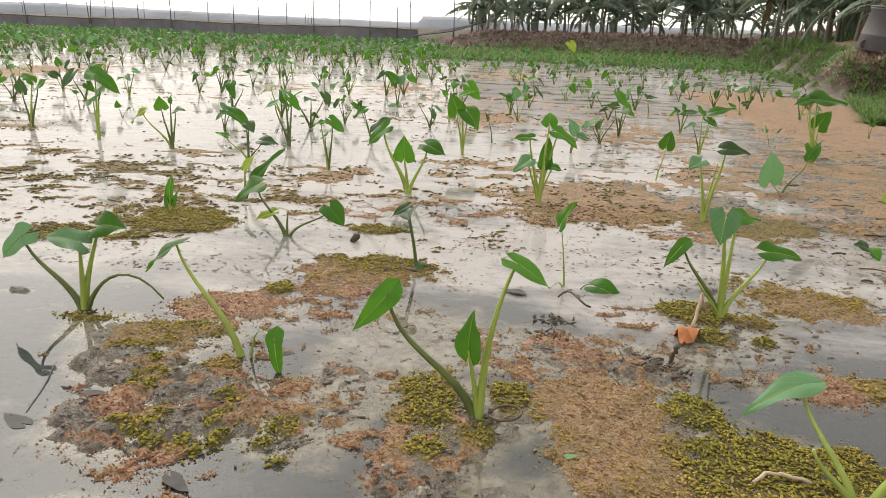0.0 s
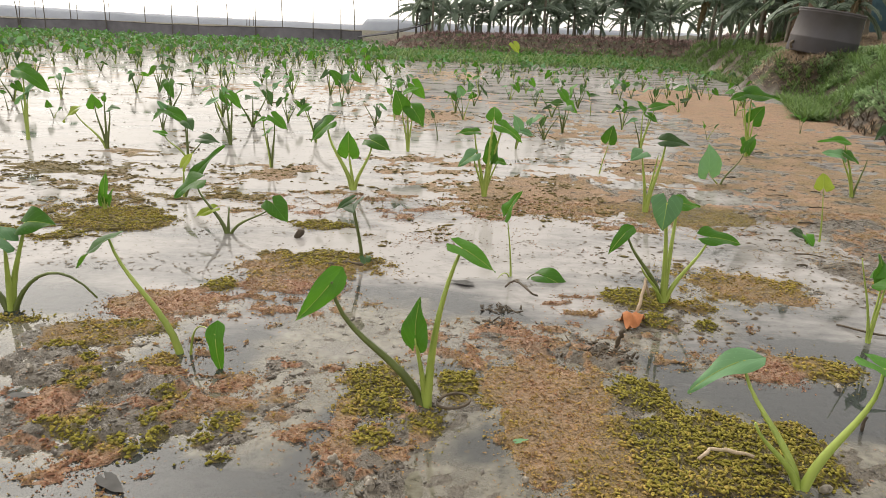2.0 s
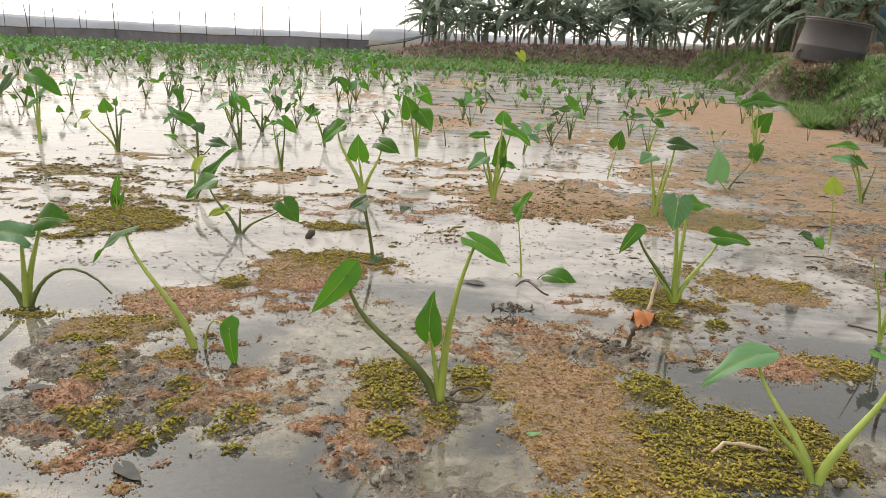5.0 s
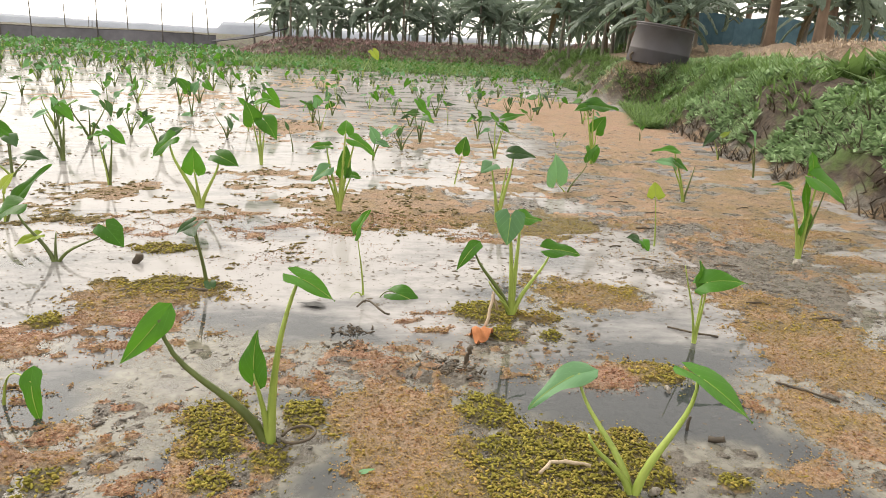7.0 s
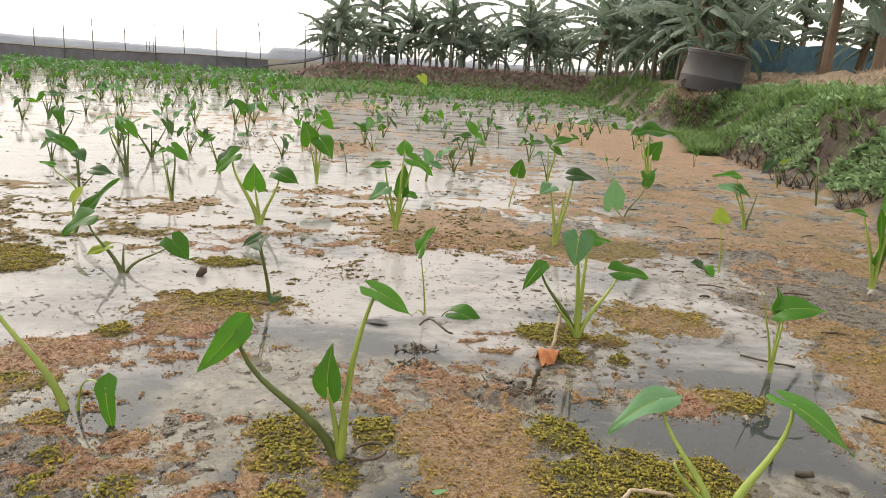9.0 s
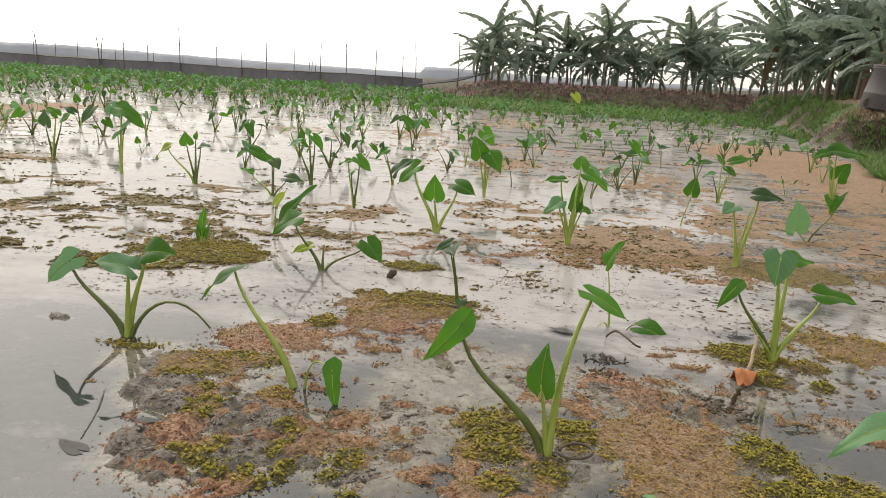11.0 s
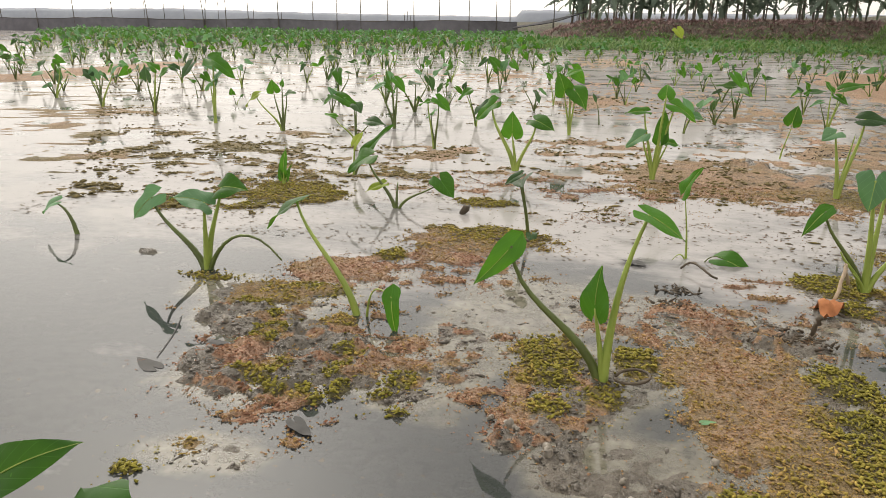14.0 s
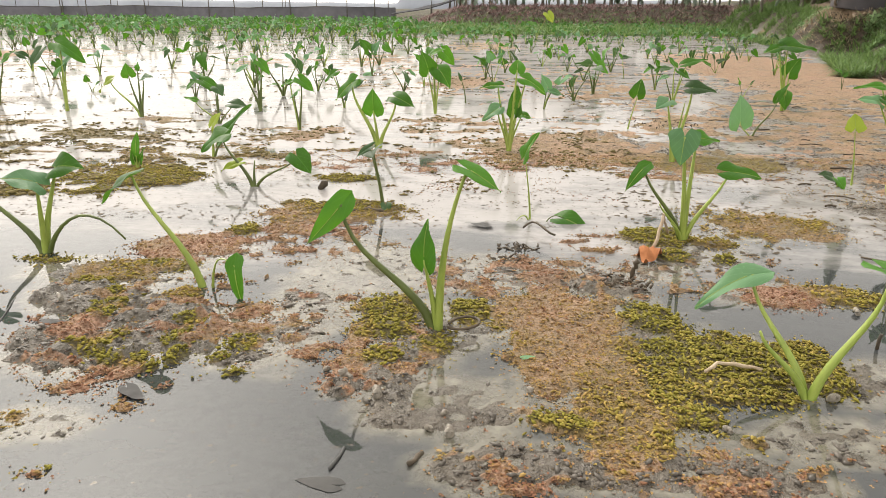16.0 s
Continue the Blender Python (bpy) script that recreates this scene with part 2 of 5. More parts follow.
stick_mat = simple("rotten_stick", (0.03, 0.024, 0.018), (0.12, 0.09, 0.06), 40, 0.7, 0.8, 0.004)
shell_mat = simple("snail_shell", (0.13, 0.112, 0.09), (0.4, 0.36, 0.3), 60, 0.4, 0.3, 0.001)
net_mat = simple("black_net", (0.09, 0.088, 0.1), (0.17, 0.165, 0.185), 3, 0.8, 0.3, 0.01)
tarp_mat = simple("grey_tarp", (0.035, 0.035, 0.04), (0.085, 0.085, 0.092), 4, 0.9, 0.5, 0.02, spec=0.1)
pole_mat = simple("bamboo_pole", (0.05, 0.045, 0.04), (0.13, 0.115, 0.1), 12, 0.8, 0.3, 0.004)
drum_mat = simple("grey_plastic_drum", (0.028, 0.026, 0.031), (0.06, 0.057, 0.066), 5, 0.6, 0.25, 0.004, stains=(0.1, 0.08, 0.065))
blue_net = simple("blue_net", (0.035, 0.085, 0.115), (0.085, 0.17, 0.21), 6, 0.8, 0.4, 0.02)
# the air's haze is mixed into the base colour of the distant woods
hill_mat = simple("haze_tinted_woods", (0.25, 0.275, 0.32), (0.33, 0.355, 0.4), 0.15, 0.95, 0.2, 0.3)
brush_mat = simple("dry_red_brush", (0.14, 0.085, 0.08), (0.36, 0.235, 0.22), 6, 0.9, 0.8, 0.06)
trunk_mat = simple("banana_trunk", (0.09, 0.08, 0.066), (0.24, 0.21, 0.165), 9, 0.7, 0.5, 0.02, stretch=(1, 1, 0.12))
dry_trunk = simple("dry_banana_trunk", (0.09, 0.062, 0.045), (0.29, 0.2, 0.14), 9, 0.8, 0.8, 0.03, stretch=(1, 1, 0.1))
# leaf green, paled towards grey to hold the haze over the grove
banana_leaf = leaf_material("banana_leaf", (0.075, 0.115, 0.09), (0.2, 0.25, 0.195), (0.32, 0.4, 0.26), 0.4, 26.0)
dry_leaf = leaf_material("dry_banana_leaf", (0.08, 0.06, 0.035), (0.18, 0.135, 0.075), (0.15, 0.11, 0.06), 0.6, 26.0)
grass_mat = leaf_material("bank_grass", (0.065, 0.125, 0.042), (0.18, 0.27, 0.095), (0.22, 0.36, 0.1), 0.55, 4.0, True)
weed_mat = leaf_material("bank_weeds", (0.18, 0.3, 0.14), (0.45, 0.57, 0.35), (0.36, 0.54, 0.24), 0.55, 4.0, True)
straw_mat = simple("dry_straw", (0.26, 0.19, 0.13), (0.52, 0.42, 0.31), 30, 0.9, 0.4, 0.004)


# ---- mesh helpers ----
def mesh_of(name, verts, faces, material, smooth=True, uvs=None):
    me = bpy.data.meshes.new(name)
    me.from_pydata([tuple(v) for v in verts], [], faces)
    if uvs is not None:
        layer = me.uv_layers.new(name="UVMap")
        loops = np.empty(len(me.loops), dtype=np.int32)
        me.loops.foreach_get("vertex_index", loops)
        layer.data.foreach_set("uv", np.asarray(uvs, dtype=np.float32)[loops].ravel())
    if smooth:
        me.polygons.foreach_set("use_smooth", [True] * len(me.polygons))
    me.materials.append(material)
    me.update()
    return me


def part(name, me, parent, label=""):
    ob = new(name, me)
    ob.parent = parent
    return tagged(ob, label) if label else ob


def tube(path, radii, sides=8, cap=True, flat=1.0):
    """Verts and faces of a tube along points, with its own radius at each."""
    verts, faces = [], []
    path = [Vector(p) for p in path]
    for k, p in enumerate(path):
        d = (path[min(k + 1, len(path) - 1)] - path[max(k - 1, 0)]).normalized()
        a = d.cross(Vector((0.31, 0.9, 0.17))).normalized()
        b = d.cross(a)
        for s in range(sides):
            w = 2 * math.pi * s / sides
            verts.append(p + radii[k] * (math.cos(w) * a * flat + math.sin(w) * b))
    for k in range(len(path) - 1):
        for s in range(sides):
            s2 = (s + 1) % sides
            faces.append((k * sides + s, k * sides + s2, (k + 1) * sides + s2, (k + 1) * sides + s))
    if cap:
        faces.append(tuple(range(sides))[::-1])
        faces.append(tuple((len(path) - 1) * sides + s for s in range(sides)))
    return verts, faces


def joined(pieces):
    verts, faces, uvs = [], [], []
    for piece in pieces:
        k = len(verts)
        verts += piece[0]
        faces += [tuple(i + k for i in f) for f in piece[1]]
        if len(piece) > 2:
            uvs += piece[2]
    return (verts, faces, uvs) if uvs else (verts, faces)


# ---- the lie of the land ----
def value_noise(x, y, seed):
    ix, iy = np.floor(x), np.floor(y)
    fx, fy = x - ix, y - iy
    fx, fy = fx * fx * (3 - 2 * fx), fy * fy * (3 - 2 * fy)

    def lattice(a, b):
        v = np.sin(a * 127.1 + b * 311.7 + seed * 74.7) * 43758.5453
        return v - np.floor(v)
    top = lattice(ix, iy) * (1 - fx) + lattice(ix + 1, iy) * fx
    low = lattice(ix, iy + 1) * (1 - fx) + lattice(ix + 1, iy + 1) * fx
    return top * (1 - fy) + low * fy


def fbm(x, y, seed=0, octaves=4):
    total, size, norm = 0.0, 1.0, 0.0
    for k in range(octaves):
        total = total + size * value_noise(x * 2 ** k, y * 2 ** k, seed + k)
        norm += size
        size *= 0.55
    return total / norm


def smooth(a, b, v):
    w = np.clip((v - a) / (b - a), 0, 1)
    return w * w * (3 - 2 * w)


def bank_foot(y):
    return np.interp(y, (-5, 0, 3, 4.4, 5.5, 6.8, 10.4, 13.5, 22, 31), (2.4, 2.5, 2.68, 2.9, 3.1, 3.4, 4.6, 4.9, 6.2, 8.0))


MATS, MUDS, SHOALS = [], [], []


def mat(x, y, rx, ry, hue, dense=1.0):
    """A patch of azolla: centre, half sizes, hue from rust (0) to yellow-green (1)."""
    MATS.append((x, y, rx, ry, hue, dense))


def mud(x, y, rx, ry, height):
    """A bar of mud that stands out of the water."""
    MUDS.append((x, y, rx, ry, height))


def shoal(x, y, rx, ry, top, rough):
    """A flat of silt just under or at the water's skin, with crumbs that break through it."""
    SHOALS.append((x, y, rx, ry, top, rough))


mat(-0.950, 1.628, 0.095, 0.031, 0.80, 0.60)
mat(-0.758, 1.569, 0.111, 0.093, 0.45, 0.75)
mat(-0.744, 1.498, 0.056, 0.030, 0.85, 1.00)
mat(-0.643, 1.365, 0.031, 0.052, 0.95, 1.00)
mat(-0.669, 1.445, 0.022, 0.021, 0.95, 1.00)
mat(-0.642, 1.244, 0.036, 0.061, 0.05, 0.70)
mat(-0.578, 1.192, 0.039, 0.030, 0.85, 1.00)
mat(-0.513, 1.144, 0.023, 0.020, 0.85, 1.00)
mat(-0.551, 1.242, 0.019, 0.025, 0.85, 1.00)
mat(-0.641, 1.770, 0.152, 0.107, 0.15, 0.80)
mat(-0.632, 1.621, 0.073, 0.045, 0.80, 0.70)
mat(-0.558, 1.913, 0.046, 0.046, 0.80, 1.00)
mat(-0.515, 1.455, 0.040, 0.037, 0.60, 1.00)
mat(-0.434, 1.312, 0.028, 0.025, 0.90, 1.00)
mat(-0.433, 1.246, 0.018, 0.046, 0.90, 1.00)
mat(-0.408, 1.165, 0.018, 0.033, 0.90, 1.00)
mat(-0.428, 1.132, 0.019, 0.017, 0.90, 1.00)
mat(-0.467, 1.148, 0.019, 0.026, 0.90, 1.00)
mat(-0.307, 1.231, 0.029, 0.027, 0.90, 1.00)
mat(-0.325, 1.173, 0.018, 0.018, 0.90, 1.00)
mat(-0.284, 1.126, 0.019, 0.013, 0.90, 1.00)
mat(-0.325, 1.342, 0.047, 0.079, 0.30, 0.55)
mat(-0.242, 1.332, 0.024, 0.021, 0.40, 0.50)
mat(-0.512, 1.047, 0.022, 0.020, 0.05, 0.70)
mat(-0.060, 1.383, 0.062, 0.110, 0.80, 1.00)
mat(0.043, 1.262, 0.037, 0.050, 0.85, 1.00)
mat(0.091, 1.412, 0.043, 0.062, 0.75, 1.00)
mat(-0.050, 1.208, 0.046, 0.042, 0.70, 1.00)
mat(-0.096, 1.276, 0.026, 0.095, 0.15, 0.70)
mat(-0.098, 1.165, 0.037, 0.044, 0.10, 0.60)
mat(-0.115, 1.133, 0.021, 0.048, 0.10, 0.50)
mat(0.155, 1.364, 0.026, 0.034, 0.60, 0.60)
mat(0.249, 1.264, 0.082, 0.196, 0.38, 1.00)
mat(0.211, 1.411, 0.062, 0.118, 0.30, 0.80)
mat(0.301, 1.420, 0.085, 0.141, 0.40, 1.00)
mat(0.345, 1.151, 0.070, 0.183, 0.45, 1.00)
mat(0.366, 1.005, 0.051, 0.062, 0.55, 1.00)
mat(0.459, 1.431, 0.048, 0.068, 0.85, 1.00)
mat(0.563, 1.253, 0.124, 0.110, 0.80, 1.00)
mat(0.434, 1.142, 0.041, 0.093, 0.75, 1.00)
mat(0.665, 1.242, 0.083, 0.090, 0.68, 1.00)
mat(0.538, 1.131, 0.095, 0.036, 0.70, 1.00)
mat(0.474, 1.054, 0.039, 0.025, 0.75, 1.00)
mat(0.530, 0.996, 0.019, 0.011, 0.50, 1.00)
mat(0.252, 1.602, 0.045, 0.078, 0.20, 0.50)
mat(0.242, 1.030, 0.034, 0.012, 0.95, 1.00)
mat(0.274, 1.018, 0.028, 0.015, 0.90, 1.00)
mat(0.754, 1.555, 0.087, 0.078, 0.10, 1.00)
mat(0.881, 1.584, 0.067, 0.067, 0.70, 1.00)
mat(0.689, 1.613, 0.048, 0.042, 0.30, 0.55)
mat(0.570, 1.962, 0.088, 0.077, 0.85, 1.00)
mat(0.583, 1.811, 0.059, 0.053, 0.90, 1.00)
mat(0.704, 1.803, 0.029, 0.034, 0.90, 1.00)
mat(0.709, 1.929, 0.072, 0.049, 0.60, 1.00)
mat(0.903, 2.126, 0.204, 0.153, 0.48, 0.80)
mat(1.018, 2.021, 0.093, 0.085, 0.45, 0.70)
mat(0.393, 1.857, 0.116, 0.140, 0.20, 0.34)
mat(0.176, 1.594, 0.089, 0.084, 0.15, 0.25)
mat(0.201, 0.873, 0.040, 0.021, 0.10, 0.42)
mat(0.100, 0.937, 0.055, 0.033, 0.50, 0.25)
mat(0.297, 0.894, 0.030, 0.014, 0.60, 0.30)
mat(1.176, 1.314, 0.116, 0.194, 0.30, 0.70)
mat(1.472, 1.930, 0.143, 0.223, 0.40, 0.45)
mat(1.551, 1.726, 0.099, 0.145, 0.35, 0.50)
mat(0.847, 1.153, 0.025, 0.022, 0.80, 1.00)
mat(1.020, 1.167, 0.096, 0.067, 0.30, 0.60)
mat(1.037, 1.414, 0.064, 0.060, 0.30, 0.30)
mat(-0.562, 0.964, 0.031, 0.028, 0.40, 0.60)
mat(-0.619, 0.881, 0.022, 0.012, 0.80, 0.70)
mat(-0.444, 0.833, 0.016, 0.015, 0.10, 0.70)
mat(-0.440, 0.847, 0.015, 0.011, 0.80, 0.50)
shoal(-0.547, 1.254, 0.190, 0.190, 0.0065, 0.0240)
shoal(-0.720, 1.409, 0.130, 0.100, 0.0055, 0.0220)
shoal(-0.451, 1.240, 0.120, 0.120, 0.0060, 0.0220)
shoal(-0.745, 1.571, 0.222, 0.108, 0.0000, 0.0080)
shoal(-0.617, 1.750, 0.200, 0.131, -0.0010, 0.0060)
shoal(-0.295, 1.256, 0.115, 0.164, -0.0010, 0.0090)
shoal(-0.229, 1.365, 0.124, 0.249, -0.0020, 0.0090)
shoal(-0.168, 1.631, 0.198, 0.267, -0.0035, 0.0080)
shoal(-0.055, 1.169, 0.087, 0.101, 0.0020, 0.0140)
shoal(-0.095, 1.089, 0.041, 0.032, 0.0030, 0.0260)
shoal(0.027, 1.313, 0.150, 0.175, 0.0010, 0.0120)
shoal(0.082, 1.055, 0.166, 0.116, 0.0000, 0.0130)
shoal(0.179, 0.907, 0.174, 0.075, 0.0010, 0.0120)
shoal(0.402, 0.910, 0.268, 0.061, 0.0030, 0.0130)
shoal(0.340, 1.274, 0.204, 0.311, 0.0000, 0.0080)
shoal(0.567, 1.232, 0.195, 0.172, 0.0000, 0.0080)
shoal(0.639, 1.018, 0.130, 0.089, -0.0020, 0.0100)
shoal(0.254, 1.638, 0.338, 0.167, -0.0020, 0.0100)
shoal(0.392, 1.617, 0.102, 0.078, 0.0040, 0.0260)
shoal(0.304, 1.625, 0.064, 0.043, 0.0020, 0.0200)
shoal(0.612, 1.881, 0.190, 0.189, -0.0010, 0.0080)
shoal(0.759, 1.571, 0.207, 0.083, -0.0010, 0.0080)
shoal(0.915, 2.116, 0.243, 0.164, -0.0020, 0.0080)
shoal(1.176, 1.314, 0.159, 0.286, -0.0010, 0.0090)
shoal(0.827, 1.215, 0.161, 0.106, -0.0020, 0.0110)
shoal(1.562, 1.929, 0.272, 0.367, -0.0010, 0.0090)
shoal(1.186, 1.458, 0.107, 0.103, -0.0030, 0.0080)
shoal(-0.540, 0.930, 0.120, 0.059, -0.0030, 0.0090)
mat(-0.36, 2.09, 0.20, 0.13, 0.45, 1.00)
mat(-0.29, 2.18, 0.14, 0.08, 0.70, 1.00)
mat(-0.39, 1.94, 0.10, 0.06, 0.15, 1.00)
mat(-1.17, 2.51, 0.21, 0.17, 0.75, 1.00)
mat(-0.42, 2.57, 0.09, 0.06, 0.85, 1.00)
mat(-0.85, 2.95, 0.15, 0.06, 0.60, 1.00)
mat(0.38, 3.23, 0.45, 0.39, 0.35, 1.00)
mat(0.57, 3.11, 0.29, 0.22, 0.25, 1.00)
mat(0.97, 2.98, 0.32, 0.19, 0.70, 1.00)
mat(-0.10, 3.88, 0.33, 0.32, 0.35, 0.95)
mat(-0.87, 3.59, 0.28, 0.14, 0.35, 0.90)
mat(-6.31, 7.60, 0.60, 3.00, 0.20, 1.00)
mat(-3.51, 4.32, 0.40, 0.31, 0.45, 0.95)
mat(-3.30, 3.67, 0.20, 0.23, 0.40, 0.95)
mat(-2.82, 3.49, 0.17, 0.14, 0.70, 0.95)
mat(-2.38, 3.00, 0.22, 0.13, 0.40, 0.95)
mat(-1.79, 3.37, 0.29, 0.18, 0.75, 0.95)
mat(-1.64, 3.92, 0.27, 0.20, 0.50, 0.95)
mat(-0.83, 3.44, 0.16, 0.18, 0.40, 1.00)
mat(-2.75, 8.14, 0.35, 0.67, 0.30, 0.95)
mat(-1.40, 8.88, 0.39, 0.96, 0.30, 0.95)
mat(-0.30, 12.24, 0.63, 1.79, 0.35, 0.95)
mat(-1.47, 2.30, 0.11, 0.10, 0.70, 0.95)
mat(-2.40, 3.64, 0.17, 0.14, 0.60, 0.95)
mat(-0.55, 1.26, 0.20, 0.22, 0.14, 0.28)
mat(-0.60, 1.50, 0.26, 0.16, 0.28, 0.28)
mat(-0.30, 1.34, 0.14, 0.16, 0.22, 0.28)
mat(-0.05, 1.22, 0.13, 0.13, 0.15, 0.28)
mat(0.22, 1.62, 0.26, 0.16, 0.20, 0.28)
mat(0.62, 1.72, 0.26, 0.14, 0.30, 0.28)
mat(-0.45, 1.80, 0.30, 0.12, 0.18, 0.28)
mat(0.40, 0.93, 0.30, 0.10, 0.25, 0.28)
mat(3.01, 8.36, 0.98, 2.32, 0.20, 1.00)
mat(1.20, 3.99, 0.45, 0.49, 0.40, 0.88)
mat(3.04, 8.58, 0.64, 2.87, 0.20, 1.00)
mat(2.64, 5.93, 0.30, 0.95, 0.25, 1.00)
mat(2.39, 4.84, 0.79, 1.23, 0.42, 0.88)
mat(2.21, 3.47, 0.52, 0.61, 0.45, 0.93)
mat(1.39, 1.68, 0.21, 0.30, 0.42, 0.75)
mat(1.40, 2.04, 0.11, 0.19, 0.40, 0.88)
mat(2.21, 2.89, 0.33, 0.38, 0.45, 0.93)
mat(2.10, 2.43, 0.14, 0.41, 0.40, 0.70)
mat(-5.59, 8.35, 0.81, 2.82, 0.25, 0.42)
mat(-2.94, 3.76, 0.41, 0.27, 0.35, 0.42)
mat(-1.16, 2.44, 0.15, 0.19, 0.70, 0.45)
mat(-1.93, 2.36, 0.14, 0.13, 0.80, 0.42)
mat(-2.20, 2.85, 0.23, 0.14, 0.50, 0.42)
mat(-1.11, 3.25, 0.30, 0.19, 0.40, 0.42)
mat(-1.92, 3.56, 0.35, 0.15, 0.80, 0.42)
mat(-1.59, 3.45, 0.27, 0.13, 0.80, 0.42)
mat(-0.19, 6.17, 0.29, 0.47, 0.30, 1.00)
mat(2.46, 8.14, 0.55, 2.73, 0.22, 1.00)
mat(0.95, 5.51, 0.51, 1.05, 0.30, 0.70)
mat(-0.35, 1.93, 0.19, 0.17, 0.20, 0.36)
mat(2.10, 4.00, 0.90, 1.60, 0.30, 0.73)
mat(2.60, 6.20, 0.80, 1.50, 0.20, 0.88)
mud(0.64, 3.63, 0.14, 0.14, 0.015)
mud(1.64, 3.05, 0.65, 0.42, 0.005)
mud(-1.21, 1.76, 0.04, 0.02, 0.006)
mud(1.9, 3.6, 1.0, 1.7, 0.003)
mud(2.4, 5.6, 0.9, 1.6, 0.003)
mud(1.6, 2.3, 0.55, 0.6, 0.003)
mud(2.9, 7.6, 1.2, 2.0, 0.003)
mud(0.8, 3.3, 0.7, 0.35, 0.003)
mud(-3.2, 4.6, 0.5, 0.3, 0.002)


def cover_and_hue(x, y):
    """How much azolla lies at each place (0 to 1), and its hue."""
    edge = 0.9 * (fbm(x * 7, y * 7, 3, 4) - 0.5) + 1.1 * (fbm(x * 26, y * 26, 9, 3) - 0.5)
    fleck = fbm(x * 24, y * 30, 77, 3)
    best, whole, hue, weight = np.zeros_like(x), np.zeros_like(x), np.zeros_like(x), np.full_like(x, 1e-6)
    for mx, my, rx, ry, h, dense in MATS:
        near = (np.abs(x - mx) < 2.1 * rx) & (np.abs(y - my) < 2.1 * ry)
        if not near.any():
            continue
        d = np.sqrt(((x[near] - mx) / rx) ** 2 + ((y[near] - my) / ry) ** 2)
        c = (dense if dense >= 0.5 else smooth(0.68 - 0.36 * dense, 0.74 - 0.36 * dense, fleck[near])) * smooth(0.0, 0.6, 1.27 - d + 1.15 * edge[near] * (0.35 + 0.65 * smooth(0.35, 0.95, d)))
        goal = whole if dense >= 1.0 else best
        goal[near] = np.maximum(goal[near], c)
        w = c ** 2
        hue[near] += w * h
        weight[near] += w
    wide = fbm(x * 0.5 + 7, y * 0.7, 21, 3)
    far = smooth(0.52, 0.62, 0.3 * wide + 0.7 * fbm(x * 6.5, y * 11, 23, 5)) * smooth(2.0, 3.0, y) * 0.95 * smooth(0.36, 0.54, fbm(x * 22, y * 26, 29, 3))
    best = best * (1 - smooth(2.0, 2.8, y) * (1 - smooth(0.32, 0.56, fbm(x * 6, y * 10, 25, 5))))
    best = np.maximum(best, whole * (1 - 0.4 * smooth(2.0, 2.8, y) * (1 - smooth(0.25, 0.5, fbm(x * 6, y * 10, 25, 5)))))
    hue = (hue + 0.4 * far * (0.85 * fbm(x * 0.9, y * 0.9, 31, 2) - 0.12 + 0.2 * smooth(0.5, -2.0, x))) / (weight + 0.4 * far)
    hue = np.clip(hue + 0.5 * (fbm(x * 12, y * 12, 41, 3) - 0.5), 0, 1)
    return np.maximum(best, far), hue


def land_height(x, y):
    """The bank on the one side, the red mound and the land beyond the fence."""
    s = x - bank_foot(y) + 0.5 * (fbm(x * 1.3, y * 1.3, 51, 3) - 0.5)
    h = 0.6 * smooth(0, 0.75, s) + 0.36 * smooth(0.7, 2.3, s)
    # the trodden pad of earth that the drum stands on
    h = np.maximum(h, 0.56 * smooth(1.2, 0.5, np.sqrt((x - 5.05) ** 2 + (y - 10.95) ** 2)))
    h = np.maximum(h, 0.68 * smooth(24.5, 27.5, y + 1.2 * fbm(x * 0.4, y * 0.4, 53, 2)) * smooth(-4.2, -1.2, x))
    h = np.maximum(h, 0.3 * smooth(30.2, 33, y))
    return h + (h > 0.02) * 0.3 * (fbm(x * 3.5, y * 3.5, 57, 5) - 0.5) * np.minimum(1, h * 4)


def mud_height(x, y):
    h = np.full_like(x, -0.02) + 0.018 * (fbm(x * 4, y * 6, 61, 5) - 0.5)
    rough = fbm(x * 26, y * 26, 67, 4)
    for mx, my, rx, ry, top in MUDS:
        near = (np.abs(x - mx) < 1.6 * rx) & (np.abs(y - my) < 1.6 * ry)
        if not near.any():
            continue
        d = np.sqrt(((x[near] - mx) / rx) ** 2 + ((y[near] - my) / ry) ** 2) + 1.1 * (fbm(x[near] * 6, y[near] * 6, 71, 4) - 0.5)
        up = smooth(0.0, 0.8, 1.15 - d)
        h[near] = np.maximum(h[near], -0.02 + up * 0.0245 + smooth(0.72, 1.0, up) * (0.005 + 1.3 * top) * rough[near] * (0.6 + 0.8 * rough[near]))
    crumb = fbm(x * 38, y * 38, 73, 3) - 0.5
    for mx, my, rx, ry, top, coarse in SHOALS:
        near = (np.abs(x - mx) < 1.7 * rx) & (np.abs(y - my) < 1.7 * ry)
        if not near.any():
            continue
        d = np.sqrt(((x[near] - mx) / rx) ** 2 + ((y[near] - my) / ry) ** 2) + 1.0 * (fbm(x[near] * 9, y[near] * 9, 75, 4) - 0.5)
        up = smooth(0.0, 0.7, 1.25 - d)
        h[near] = np.maximum(h[near], -0.02 + up * (0.02 + top) + smooth(0.35, 0.8, up) * coarse * (1.5 * crumb[near] + 0.9 * (rough[near] - 0.5) + 0.12))
    return h


